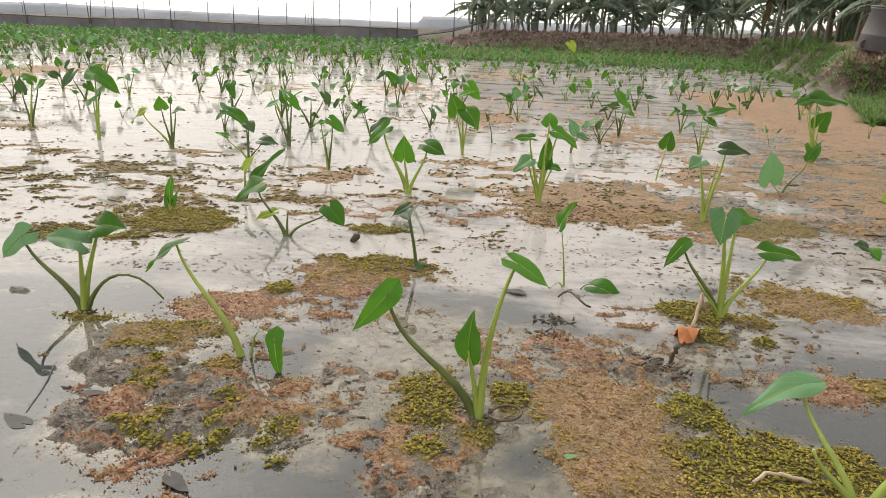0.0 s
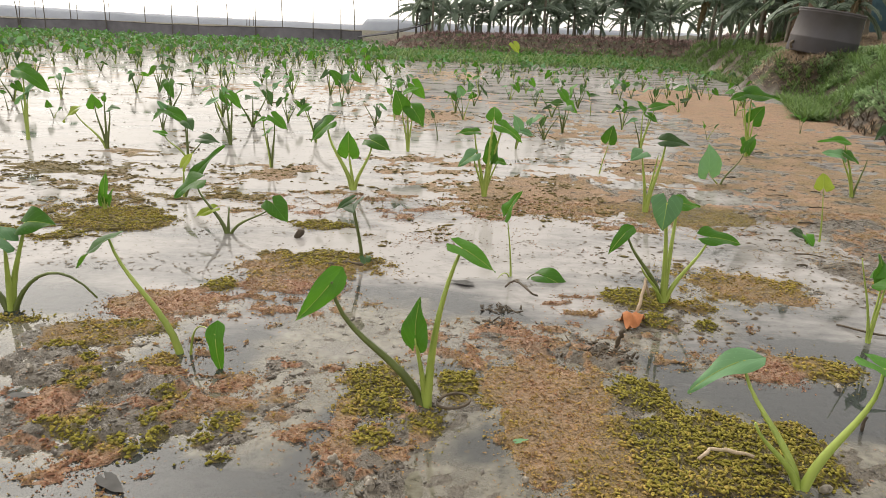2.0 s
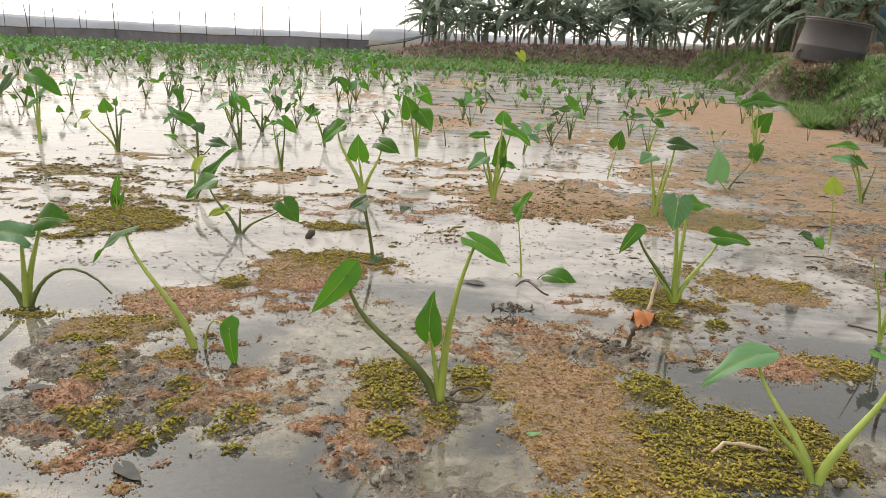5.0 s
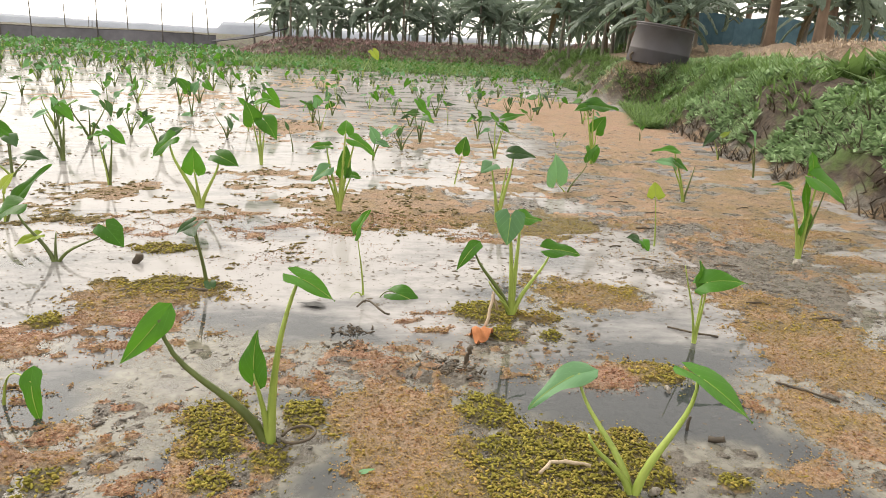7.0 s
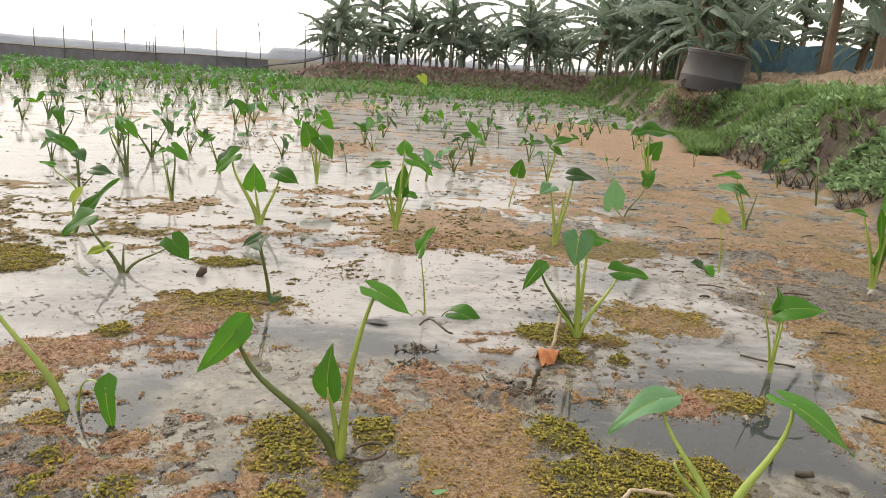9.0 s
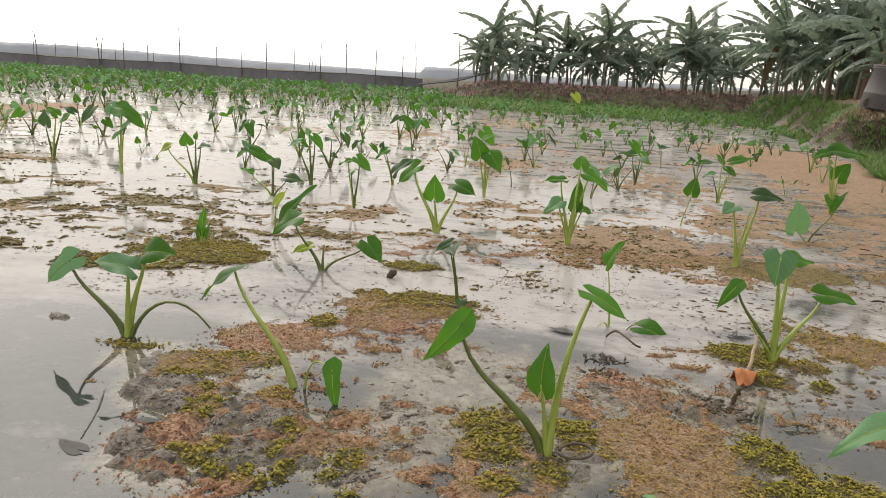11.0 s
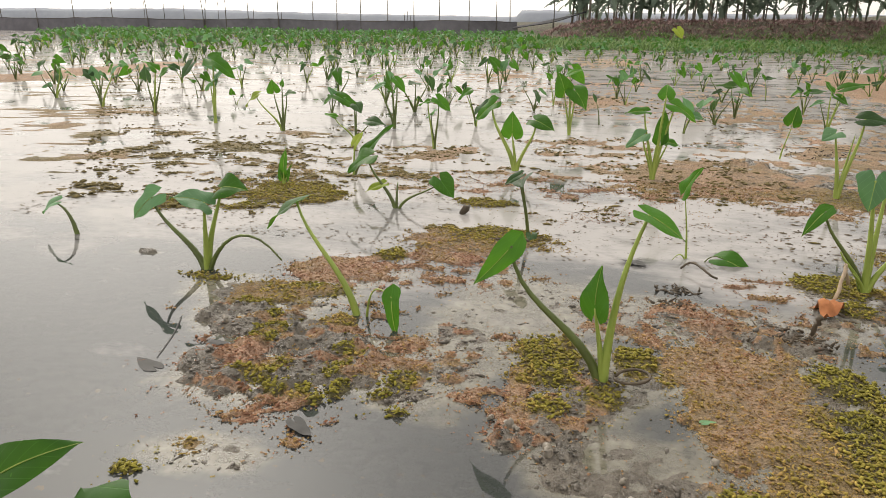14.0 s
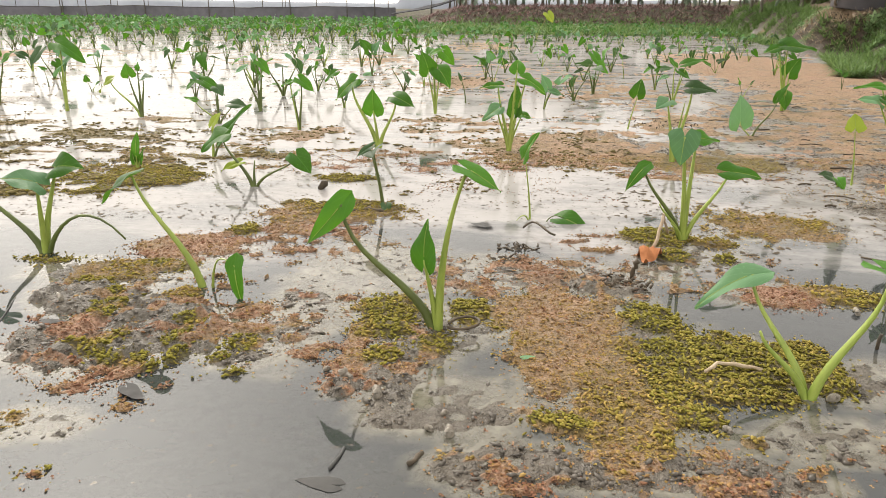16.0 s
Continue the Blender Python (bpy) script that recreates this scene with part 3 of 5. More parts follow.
def ground_height(x, y):
    c, hue = cover_and_hue(x, y)
    h = mud_height(x, y)
    thick = 1 - 0.75 * smooth(2.0, 3.0, y)
    mat_top = -0.012 + smooth(0.1, 0.7, c) * (0.0115 + 0.0015 * thick + 0.004 * (1 - thick) * fbm(x * 17, y * 17, 83, 3) + 0.014 * thick * fbm(x * 45, y * 45, 81, 2) * (0.3 + 0.7 * hue) * smooth(0.5, 1, c))
    land = land_height(x, y)
    return np.maximum(np.maximum(h, mat_top), land - 0.03), c, hue, land


def spaced(start, fine_end, step, grow, stop):
    out, v, s = [], start, step
    while v < stop:
        out.append(v)
        s = step if v < fine_end else s * grow
        v += s
    return out + [stop]


def build_ground():
    right = spaced(0.0, 1.7, 0.0125, 1.05, 900)
    xs = np.array([-v for v in right[:0:-1]] + right) + 0.15
    ahead = spaced(0.75, 2.2, 0.0105, 1.016, 14)
    back = spaced(0.0, 0.05, 0.05, 1.35, 300)
    ys = np.array([0.74 - v for v in back[::-1]] + ahead + spaced(14.2, 14.3, 0.2, 1.07, 2500))
    gx, gy = np.meshgrid(xs, ys)
    x, y = gx.ravel(), gy.ravel()
    z, c, hue, land = ground_height(x, y)
    nx, ny = len(xs), len(ys)
    idx = np.arange(nx * ny).reshape(ny, nx)
    faces = np.stack([idx[:-1, :-1], idx[:-1, 1:], idx[1:, 1:], idx[1:, :-1]], -1).reshape(-1, 4)
    me = bpy.data.meshes.new("ground")
    me.vertices.add(nx * ny)
    me.vertices.foreach_set("co", np.stack([x, y, z], -1).astype(np.float32).ravel())
    me.loops.add(faces.size)
    me.loops.foreach_set("vertex_index", faces.ravel().astype(np.int32))
    me.polygons.add(len(faces))
    me.polygons.foreach_set("loop_start", np.arange(0, faces.size, 4, dtype=np.int32))
    me.polygons.foreach_set("use_smooth", np.ones(len(faces), dtype=bool))
    me.update(calc_edges=True)
    col = me.color_attributes.new("mask", "FLOAT_COLOR", "POINT")
    col.data.foreach_set("color", np.stack([c, hue, smooth(0.06, 0.14, land), smooth(0.5, 0.62, land) * smooth(0.75, 1.1, x - bank_foot(y)) * (y < 20)], -1).astype(np.float32).ravel())
    me.materials.append(ground_mat)
    return tagged(new("ground", me), "flooded muddy field with azolla patches and an earth bank", "ground", kind="structure")


build_ground()

# the sheet of standing water
right = spaced(0.0, 2.2, 0.022, 1.1, 60)
wxs = np.array([v for v in [-v for v in right[:0:-1]] + right if v < 14.0] + [14.0])
wys = np.array([-30.0, -10.0, -2.0, 0.3] + spaced(0.7, 2.6, 0.022, 1.08, 32))
wgx, wgy = np.meshgrid(wxs, wys)
grid = np.arange(wgx.size).reshape(wgx.shape)
water_me = mesh_of("water", np.stack([wgx.ravel(), wgy.ravel(), 0 * wgx.ravel()], -1), np.stack([grid[:-1, :-1], grid[:-1, 1:], grid[1:, 1:], grid[1:, :-1]], -1).reshape(-1, 4).tolist(), water_mat, False)
deep = smooth(0.003, 0.017, -mud_height(wgx.ravel(), wgy.ravel()))
water_me.color_attributes.new("depth", "FLOAT_COLOR", "POINT").data.foreach_set("color", np.repeat(deep, 4).astype(np.float32))
water = new("water", water_me)
tagged(water, "still shallow silty water reflecting a white sky", "water", kind="structure")


def level(x, y):
    """The surface one would stand on at a place."""
    z = ground_height(np.array([float(x)]), np.array([float(y)]))[0][0]
    return float(z)


# ---- taro ----
def taro_blade(length, width, seed, rows=13, cols=4):
    """Arrow-shaped leaf: the stalk joins at the origin, the tip points along +x, two blunt lobes behind."""
    rnd = random.Random(seed)
    fold, droop, wave, ph = rnd.uniform(0.15, 0.5), rnd.uniform(0.2, 0.7), rnd.uniform(0.03, 0.075), rnd.uniform(0, 6)
    skew = rnd.uniform(-0.12, 0.12)
    verts, faces, uvs = [], [], []
    half = 0.6 * width
    for side in (1, -1):
        k0 = len(verts)
        for i in range(rows):
            q = i / (rows - 1)
            s = -0.36 + 1.36 * q
            if s >= 0:
                outer, inner = half * (1 - s ** 1.5) * (1 + 0.12 * s), 0.0
            else:
                b = min(1.0, -s / 0.36)
                outer = half * (0.34 + 0.66 * math.sqrt(max(0.0, 1 - b * b)))
                inner = half * (0.3 if width > 0.45 else 0.0) * b ** 1.6
                if width <= 0.45:
                    outer = half * math.sqrt(max(0.0, 1 - b * b))
            ragged = 1 + 0.05 * math.sin(11 * s + 2 * ph + side) * (1 - s)
            for j in range(cols + 1):
                v = j / cols
                y = inner + (outer * ragged - inner) * v
                z = fold * y * (1 - 0.7 * v) - droop * max(0, s) ** 2 * 0.5 - 0.5 * droop * max(0, -s) + wave * math.sin(7 * s + ph + 2 * side) * v * v
                verts.append(Vector((s * length, (side * y + skew * s * s) * length, z * length)))
                uvs.append((q, y / half))
        for i in range(rows - 1):
            for j in range(cols):
                a = k0 + i * (cols + 1) + j
                f = (a, a + cols + 1, a + cols + 2, a + 1)
                faces.append(f if side < 0 else f[::-1])
    return verts, faces, uvs


def blade_frame(tip, apex, roll):
    d = Vector(apex).normalized()
    u = Vector((0, -0.5, 0.86))
    n = (u - u.dot(d) * d)
    n = n.normalized() if n.length > 0.05 else d.orthogonal().normalized()
    n = Matrix.Rotation(radians(roll), 3, d) @ n
    s = n.cross(d)
    m = Matrix((d, s, n)).transposed().to_4x4()
    m.translation = tip
    return m


def stalk_points(tip, sag, steps=11):
    """A stalk that leaves the sheath upright and bends out to its leaf."""
    tip = Vector(tip)
    chord = tip.length
    down = Vector((0, 0, -1)) - tip.normalized() * Vector((0, 0, -1)).dot(tip.normalized())
    if down.length < 0.2:
        down = Vector((math.copysign(1, tip.x), 0.2, 0))
    down.normalize()
    p0, p1, p2 = Vector((0, 0, -0.03)), tip * 0.1 + Vector((0, 0, 0.27 * chord)), tip * 0.66 + down * sag * 1.2 * chord
    pts = []
    for k in range(steps):
        w = k / (steps - 1)
        pts.append((1 - w) ** 3 * p0 + 3 * w * (1 - w) ** 2 * p1 + 3 * w * w * (1 - w) * p2 + w ** 3 * tip)
    return pts


TARO_SPOTS = []


def taro(x, y, girth, stalks, label="", spread=None, seed=None, rows=13, cols=4):
    """One taro plant at x, y. stalks: (leaf joint from the base, sag, leaf tip from the joint or None, width, roll)."""
    seed = len(TARO_SPOTS) + 11 if seed is None else seed
    rnd = random.Random(seed)
    plant = new("taro_plant")
    plant.location = (x, y, max(0.0, level(x, y) - 0.004))
    TARO_SPOTS.append((x, y))
    tagged(plant, label or "young green taro plant standing in shallow water", "taro", "taro plants in the field")
    for tip, sag, apex, width, roll, *skin in stalks:
        thick = girth * (0.0066 + 0.0165 * min(0.4, max(tip[2], 0.05)))
        pts = stalk_points(tip, sag)
        if not apex and tip[2] > 0.2:
            thick *= 0.7
        radii = [thick * (1.0 - 0.77 * (k / (len(pts) - 1)) ** 0.62) for k in range(len(pts))]
        v, f = tube(pts, radii, 8 if rows > 9 else 5, flat=0.8)
        dark = "d" in skin[0] if skin else rnd.random() < (0.15 if label else 0.62)
        stem = part("stalk", mesh_of("stalk", v, f, dark_stalk if dark else stalk_mat), plant)
        if apex:
            lv, lf, luv = taro_blade(Vector(apex).length * 1.02, max(width, 0.35), rnd.random(), rows, cols)
            m = blade_frame(Vector(tip), apex, roll)
            pick = rnd.random()
            if skin:
                coat = {"p": pale_leaf, "y": gold_leaf, "g": taro_leaf}[skin[0][0]]
            else:
                coat = taro_leaf if label else pale_leaf if pick < 0.2 else dusky_leaf if pick < 0.52 else gold_leaf if pick > 0.97 else taro_leaf
            leaf = part("leaf", mesh_of("leaf", [m @ q for q in lv], lf, coat, True, luv), plant)
            if label:
                # the pale midrib stands out along the blade
                spine = [0.5 * (lv[i * (cols + 1)] + lv[(rows + i) * (cols + 1)]) for i in range(rows) if lv[i * (cols + 1)].x >= -0.001]
                rv, rf = tube([m @ (q + Vector((0, 0, 0.0004))) for q in spine], [0.0009 * (1 - 0.7 * i / len(spine)) for i in range(len(spine))], 5)
                part("midrib", mesh_of("midrib", rv, rf, stalk_mat), leaf)
    return plant

taro(0.040, 1.329, 1.25, [((0.054, 0.000, 0.316), -0.06, (0.062, -0.020, -0.028), 0.62, -14, "g"),
    ((-0.170, -0.030, 0.252), 0.17, (-0.050, -0.040, -0.064), 0.42, -28, "gd"),
    ((-0.022, -0.020, 0.148), 0.00, (-0.004, 0.005, 0.074), 0.66, -38, "g")], "young taro plant with three leaves in a yellow-green azolla mat")
taro(0.636, 1.948, 1.30, [((-0.027, -0.015, 0.277), 0.00, (-0.010, -0.030, -0.062), 0.95, 0, "p"),
    ((0.015, 0.030, 0.269), 0.00, (0.060, 0.000, -0.007), 0.80, 0),
    ((0.099, 0.000, 0.188), 0.08, (0.087, 0.000, -0.006), 0.60, 0),
    ((-0.120, -0.018, 0.198), 0.10, (-0.050, -0.030, -0.045), 0.45, 0, "gd"),
    ((-0.075, -0.030, 0.105), 0.05, None, 0, 0), ((-0.045, -0.050, 0.060), 0.00, None, 0, 0)], "sturdy taro plant with a pale heart-shaped leaf facing out")
taro(-0.981, 1.681, 1.35, [((0.024, -0.025, 0.186), 0.00, (-0.062, -0.030, 0.034), 1.05, 14, "p"),
    ((0.050, 0.020, 0.215), 0.00, (0.068, -0.020, 0.018), 0.95, 12, "g"),
    ((-0.142, 0.000, 0.182), 0.15, (-0.066, -0.020, -0.052), 0.62, -25, "pd"),
    ((0.214, 0.000, 0.042), -0.55, None, 0, 0)], "taro clump with pale and dark leaves and one fallen stalk")
taro(-0.493, 1.499, 1.10, [((-0.134, 0.000, 0.247), 0.08, (-0.072, -0.020, -0.040), 0.7, 28, "g")], "leaning taro shoot with a single drooping leaf")
taro(-0.476, 1.497, 0.60, [((0.077, -0.050, 0.070), -0.50, (0.008, -0.030, -0.075), 0.42, 15, "g")], "short bent taro shoot with one hanging leaf")
taro(-0.702, 2.415, 1.10, [((-0.100, 0.000, 0.176), 0.14, (-0.072, -0.030, -0.036), 1.0, 10, "gd"),
    ((-0.050, 0.000, 0.082), 0.05, (-0.045, -0.040, -0.014), 0.60, 0, "y"),
    ((0.158, 0.000, 0.108), 0.12, (0.052, -0.040, -0.045), 0.85, 0, "gd"),
    ((-0.003, 0.030, 0.085), -0.10, None, 0, 0)])
taro(-0.404, 3.176, 1.50, [((-0.110, 0.000, 0.280), 0.12, (-0.082, 0.000, -0.067), 0.70, 0),
    ((-0.020, 0.000, 0.162), 0.00, (0.001, -0.020, 0.087), 0.90, 0),
    ((0.081, 0.000, 0.221), 0.12, (0.077, -0.040, -0.026), 0.90, 0)], "taro plant with arching stalks standing in open water")
taro(-0.210, 2.179, 0.90, [((-0.023, -0.020, 0.183), 0.02, (0.001, -0.076, 0.005), 0.80, 30),
    ((-0.037, 0.000, 0.188), 0.00, (-0.047, -0.008, -0.028), 0.50, 0),
    ((0.011, -0.020, 0.015), 0.00, (0.010, -0.034, -0.018), 0.70, 0)])
taro(0.170, 3.159, 1.25, [((-0.054, 0.000, 0.279), 0.04, (-0.073, -0.020, 0.001), 0.60, 0),
    ((0.024, 0.000, 0.343), 0.00, (-0.000, 0.030, 0.048), 1.00, 0),
    ((0.063, 0.020, 0.304), 0.00, (0.090, -0.020, -0.042), 0.60, 0),
    ((0.017, 0.000, 0.181), 0.00, (0.011, 0.020, 0.102), 0.55, 30),
    ((-0.054, -0.020, 0.183), 0.06, (-0.064, -0.020, -0.041), 0.80, 0, "p"),
    ((0.051, 0.030, 0.153), 0.00, (0.046, 0.000, -0.006), 0.90, 0)], "bushy taro plant with upright and spreading leaves")
taro(0.828, 3.003, 1.40, [((-0.040, 0.000, 0.242), 0.00, (-0.046, -0.050, -0.018), 0.90, 0, "p"),
    ((0.049, 0.000, 0.296), 0.06, (0.089, -0.017, 0.002), 0.65, 10),
    ((0.031, 0.020, 0.233), 0.00, None, 0, 0)])
taro(1.076, 1.749, 0.90, [((0.010, 0.000, 0.166), 0.04, (0.084, -0.030, 0.028), 0.70, 0),
    ((0.014, 0.020, 0.151), 0.00, (0.001, 0.020, 0.059), 0.80, 20),
    ((-0.056, 0.000, 0.210), 0.00, None, 0, 0)], "slender taro plant with ragged spiky leaves")
taro(0.654, 1.139, 1.30, [((0.075, -0.015, 0.222), 0.14, (0.064, -0.070, -0.032), 0.75, -25, "g"),
    ((-0.070, 0.125, 0.160), 0.16, (-0.098, -0.012, -0.034), 0.42, 12, "p"),
    ((-0.090, 0.000, 0.112), 0.10, None, 0, 0)], "taro plant with two broad drooping leaves at the wet edge")
taro(1.893, 2.521, 1.30, [((-0.089, 0.000, 0.275), 0.00, (-0.062, 0.000, 0.015), 0.50, 0),
    ((0.002, 0.000, 0.137), 0.00, (-0.017, 0.000, 0.156), 0.45, 20),
    ((0.019, 0.000, 0.303), 0.00, (0.101, -0.050, -0.059), 0.90, 0),
    ((0.022, 0.040, 0.334), 0.00, (-0.014, 0.000, 0.063), 0.90, 0),
    ((0.057, 0.000, 0.279), 0.04, None, 0, 0)], "taro plant with large torn leaves near the bank")
taro(1.894, 3.468, 1.10, [((-0.084, 0.000, 0.194), 0.00, (-0.079, 0.000, 0.026), 0.80, 0),
    ((-0.061, 0.000, 0.200), 0.00, (0.057, -0.017, -0.034), 0.80, 0),
    ((0.035, 0.000, 0.180), 0.04, None, 0, 0),
    ((-0.075, 0.020, 0.259), 0.00, (-0.109, 0.000, 0.011), 0.40, 0)])
taro(1.380, 2.664, 0.60, [((-0.024, 0.000, 0.203), 0.00, (0.005, 0.020, 0.046), 1.10, 0, "y")], "thin taro seedling with one round bright leaf")
taro(1.323, 2.631, 0.60, [((-0.027, 0.000, 0.033), 0.00, (-0.045, -0.017, 0.028), 0.90, 0),
    ((-0.008, 0.000, 0.027), 0.00, (0.007, -0.042, -0.018), 0.90, 0)])
taro(0.237, 2.112, 0.55, [((-0.023, 0.000, 0.191), 0.00, (0.023, -0.030, 0.065), 0.60, 0),
    ((-0.040, -0.050, 0.008), -0.30, None, 0, 0)], "spindly taro plant with one small leaf")
taro(0.275, 2.092, 0.50, [((0.057, 0.000, 0.011), -0.30, (0.088, -0.050, -0.015), 0.60, 0)], "taro leaf lying over on a thin curled stalk")
taro(-1.236, 2.634, 1.00, [((-0.000, 0.000, 0.053), 0.00, (0.005, 0.000, 0.092), 0.30, 0),
    ((0.012, 0.000, 0.032), 0.00, (0.013, 0.000, 0.049), 0.50, 0),
    ((-0.009, 0.000, 0.031), 0.00, (-0.008, 0.000, 0.044), 0.50, 0)], "small taro sprout with furled leaves")
taro(-1.526, 1.854, 1.30, [((-0.067, 0.000, 0.094), -0.20, (-0.066, -0.000, -0.029), 0.60, 0)])
taro(-3.664, 4.612, 1.10, [((-0.076, 0.000, 0.227), 0.05, (-0.058, 0.000, 0.044), 0.80, 0),
    ((0.126, 0.000, 0.255), 0.05, (0.073, 0.000, 0.059), 0.70, 0),
    ((-0.050, 0.020, 0.215), 0.00, (-0.030, 0.000, 0.080), 0.80, 0)])
taro(-3.082, 4.413, 1.20, [((-0.037, 0.000, 0.234), 0.05, (0.007, -0.017, 0.086), 1.00, 0),
    ((0.040, 0.000, 0.301), 0.00, (-0.060, 0.000, 0.050), 0.70, 0),
    ((0.074, 0.000, 0.259), 0.05, (0.082, 0.000, 0.068), 0.70, 0)])
taro(-2.433, 4.107, 1.10, [((-0.012, 0.000, 0.233), 0.00, (0.048, -0.042, 0.054), 1.10, 0, "p"),
    ((0.018, 0.000, 0.383), 0.00, (0.147, -0.017, -0.070), 0.60, 0),
    ((0.010, 0.030, 0.265), 0.00, (0.060, 0.000, 0.085), 0.70, 0)])
taro(-4.348, 6.631, 1.00, [((-0.017, 0.000, 0.254), 0.05, (-0.022, 0.000, 0.067), 0.80, 0),
    ((0.058, 0.000, 0.229), 0.05, (0.034, 0.000, 0.077), 0.80, 0),
    ((-0.066, 0.000, 0.145), 0.05, (-0.123, 0.000, 0.061), 0.50, 0)])
taro(-3.358, 5.358, 0.70, [((-0.019, 0.000, 0.132), 0.00, (-0.050, 0.000, 0.024), 0.50, 0)])
taro(-2.833, 5.054, 0.70, [((-0.028, 0.000, 0.082), 0.00, (-0.002, -0.017, 0.039), 0.90, 0),
    ((0.041, 0.000, 0.059), 0.00, (0.032, 0.000, 0.025), 0.80, 0)])
taro(-1.885, 3.936, 1.10, [((-0.163, -0.000, 0.201), 0.12, (-0.089, 0.000, -0.057), 0.50, 0, "y"),
    ((-0.048, 0.000, 0.230), 0.05, (-0.005, -0.017, 0.057), 1.10, 0),
    ((0.032, 0.000, 0.216), 0.05, (0.059, -0.017, 0.016), 0.80, 0),
    ((-0.009, 0.030, 0.260), 0.00, (0.008, -0.000, 0.037), 0.80, 0)])
taro(-1.364, 3.750, 1.05, [((-0.122, 0.000, 0.124), 0.15, (-0.058, 0.000, 0.016), 0.50, 0),
    ((0.007, 0.000, 0.188), 0.00, (0.044, -0.034, -0.032), 0.90, 0),
    ((0.080, 0.000, 0.106), 0.15, (0.094, -0.017, -0.002), 0.70, 0),
    ((-0.012, 0.020, 0.185), 0.00, (-0.067, 0.000, 0.048), 0.50, 0)])
taro(-1.303, 4.237, 1.10, [((-0.081, 0.000, 0.253), 0.08, (-0.072, 0.000, -0.030), 0.60, 0),
    ((0.017, 0.000, 0.283), 0.04, (0.067, -0.017, -0.058), 0.60, 0),
    ((-0.023, 0.020, 0.303), 0.00, (-0.009, -0.017, 0.034), 1.00, 0)])
taro(-1.889, 4.664, 0.90, [((0.016, 0.000, 0.151), 0.00, (-0.037, 0.000, 0.046), 0.70, 0),
    ((0.046, 0.000, 0.133), 0.00, (0.162, 0.000, -0.064), 0.50, 0),
    ((-0.018, 0.000, 0.112), 0.00, (-0.056, 0.000, -0.043), 0.70, 0)])
taro(-0.886, 3.607, 1.00, [((-0.016, 0.000, 0.175), 0.04, (0.028, -0.034, 0.033), 1.00, 0),
    ((-0.033, 0.000, 0.237), 0.05, (-0.054, 0.000, -0.018), 0.50, 0),
    ((0.019, 0.000, 0.247), 0.06, (0.067, -0.017, -0.050), 0.70, 0)])
taro(-0.848, 4.464, 0.90, [((0.017, 0.000, 0.096), 0.00, (0.092, -0.025, 0.093), 0.70, 0),
    ((-0.051, 0.000, 0.215), 0.03, (-0.064, -0.025, -0.043), 0.70, 0),
    ((-0.084, 0.020, 0.230), 0.00, (0.012, 0.000, 0.038), 0.80, 0)])
taro(-1.736, 6.576, 0.90, [((-0.089, 0.000, 0.162), 0.08, (-0.058, 0.000, 0.041), 0.60, 0),
    ((-0.013, 0.000, 0.240), 0.04, (0.045, 0.000, 0.052), 0.80, 0),
    ((0.056, 0.000, 0.156), 0.06, (0.059, 0.000, 0.061), 0.70, 0)])
taro(-1.080, 6.623, 1.10, [((-0.029, 0.000, 0.238), 0.04, (-0.055, -0.017, 0.096), 0.90, 0),
    ((0.023, 0.000, 0.230), 0.04, (0.042, 0.000, 0.085), 0.80, 0),
    ((-0.068, 0.000, -0.028), 0.00, (0.079, 0.000, 0.088), 0.80, 0)])
taro(-0.264, 4.274, 1.10, [((-0.040, 0.000, 0.249), 0.03, (-0.022, -0.020, 0.104), 0.90, 0),
    ((0.022, 0.000, 0.251), 0.03, (0.077, -0.050, -0.077), 0.90, 0),
    ((-0.017, 0.040, 0.343), 0.00, (0.074, 0.000, 0.034), 0.50, 0)], "taro plant with two rounded dark leaves")
taro(-0.512, 5.811, 0.80, [((-0.034, 0.000, 0.208), 0.03, (-0.039, 0.000, 0.047), 0.70, 0),
    ((0.020, 0.000, 0.201), 0.05, (0.048, 0.000, 0.031), 0.60, 0)])
taro(-0.115, 4.776, 0.80, [((-0.034, 0.000, 0.156), -0.05, (-0.018, 0.000, 0.045), 0.40, 0)])
taro(0.031, 5.979, 0.80, [((-0.079, 0.000, 0.179), 0.05, (-0.068, 0.000, 0.062), 0.50, 0),
    ((-0.026, 0.020, 0.201), 0.00, (-0.019, -0.017, 0.068), 1.00, 0),
    ((0.048, 0.000, 0.182), 0.05, (0.016, 0.000, 0.038), 0.70, 0)])
taro(0.378, 4.540, 0.90, [((0.016, 0.000, 0.138), 0.00, (-0.034, 0.000, 0.076), 0.80, 0),
    ((0.035, 0.000, 0.112), 0.00, (0.084, -0.017, -0.018), 0.60, 0),
    ((0.076, 0.020, 0.162), 0.00, (0.016, 0.000, 0.038), 0.80, 0)])
taro(0.777, 3.828, 0.70, [((0.034, 0.000, 0.179), 0.06, (0.013, 0.000, 0.074), 0.90, 0)], "single leaning taro stalk with a drooping leaf")
taro(1.195, 4.758, 1.00, [((-0.058, 0.000, 0.188), 0.03, (-0.059, 0.000, -0.022), 0.50, 0),
    ((-0.006, 0.000, 0.252), 0.03, (-0.045, -0.017, 0.058), 0.80, 0),
    ((0.038, 0.020, 0.216), 0.05, (0.062, -0.017, -0.037), 0.80, 0),
    ((0.067, 0.030, 0.268), 0.05, (0.120, 0.000, 0.038), 0.50, 0)])
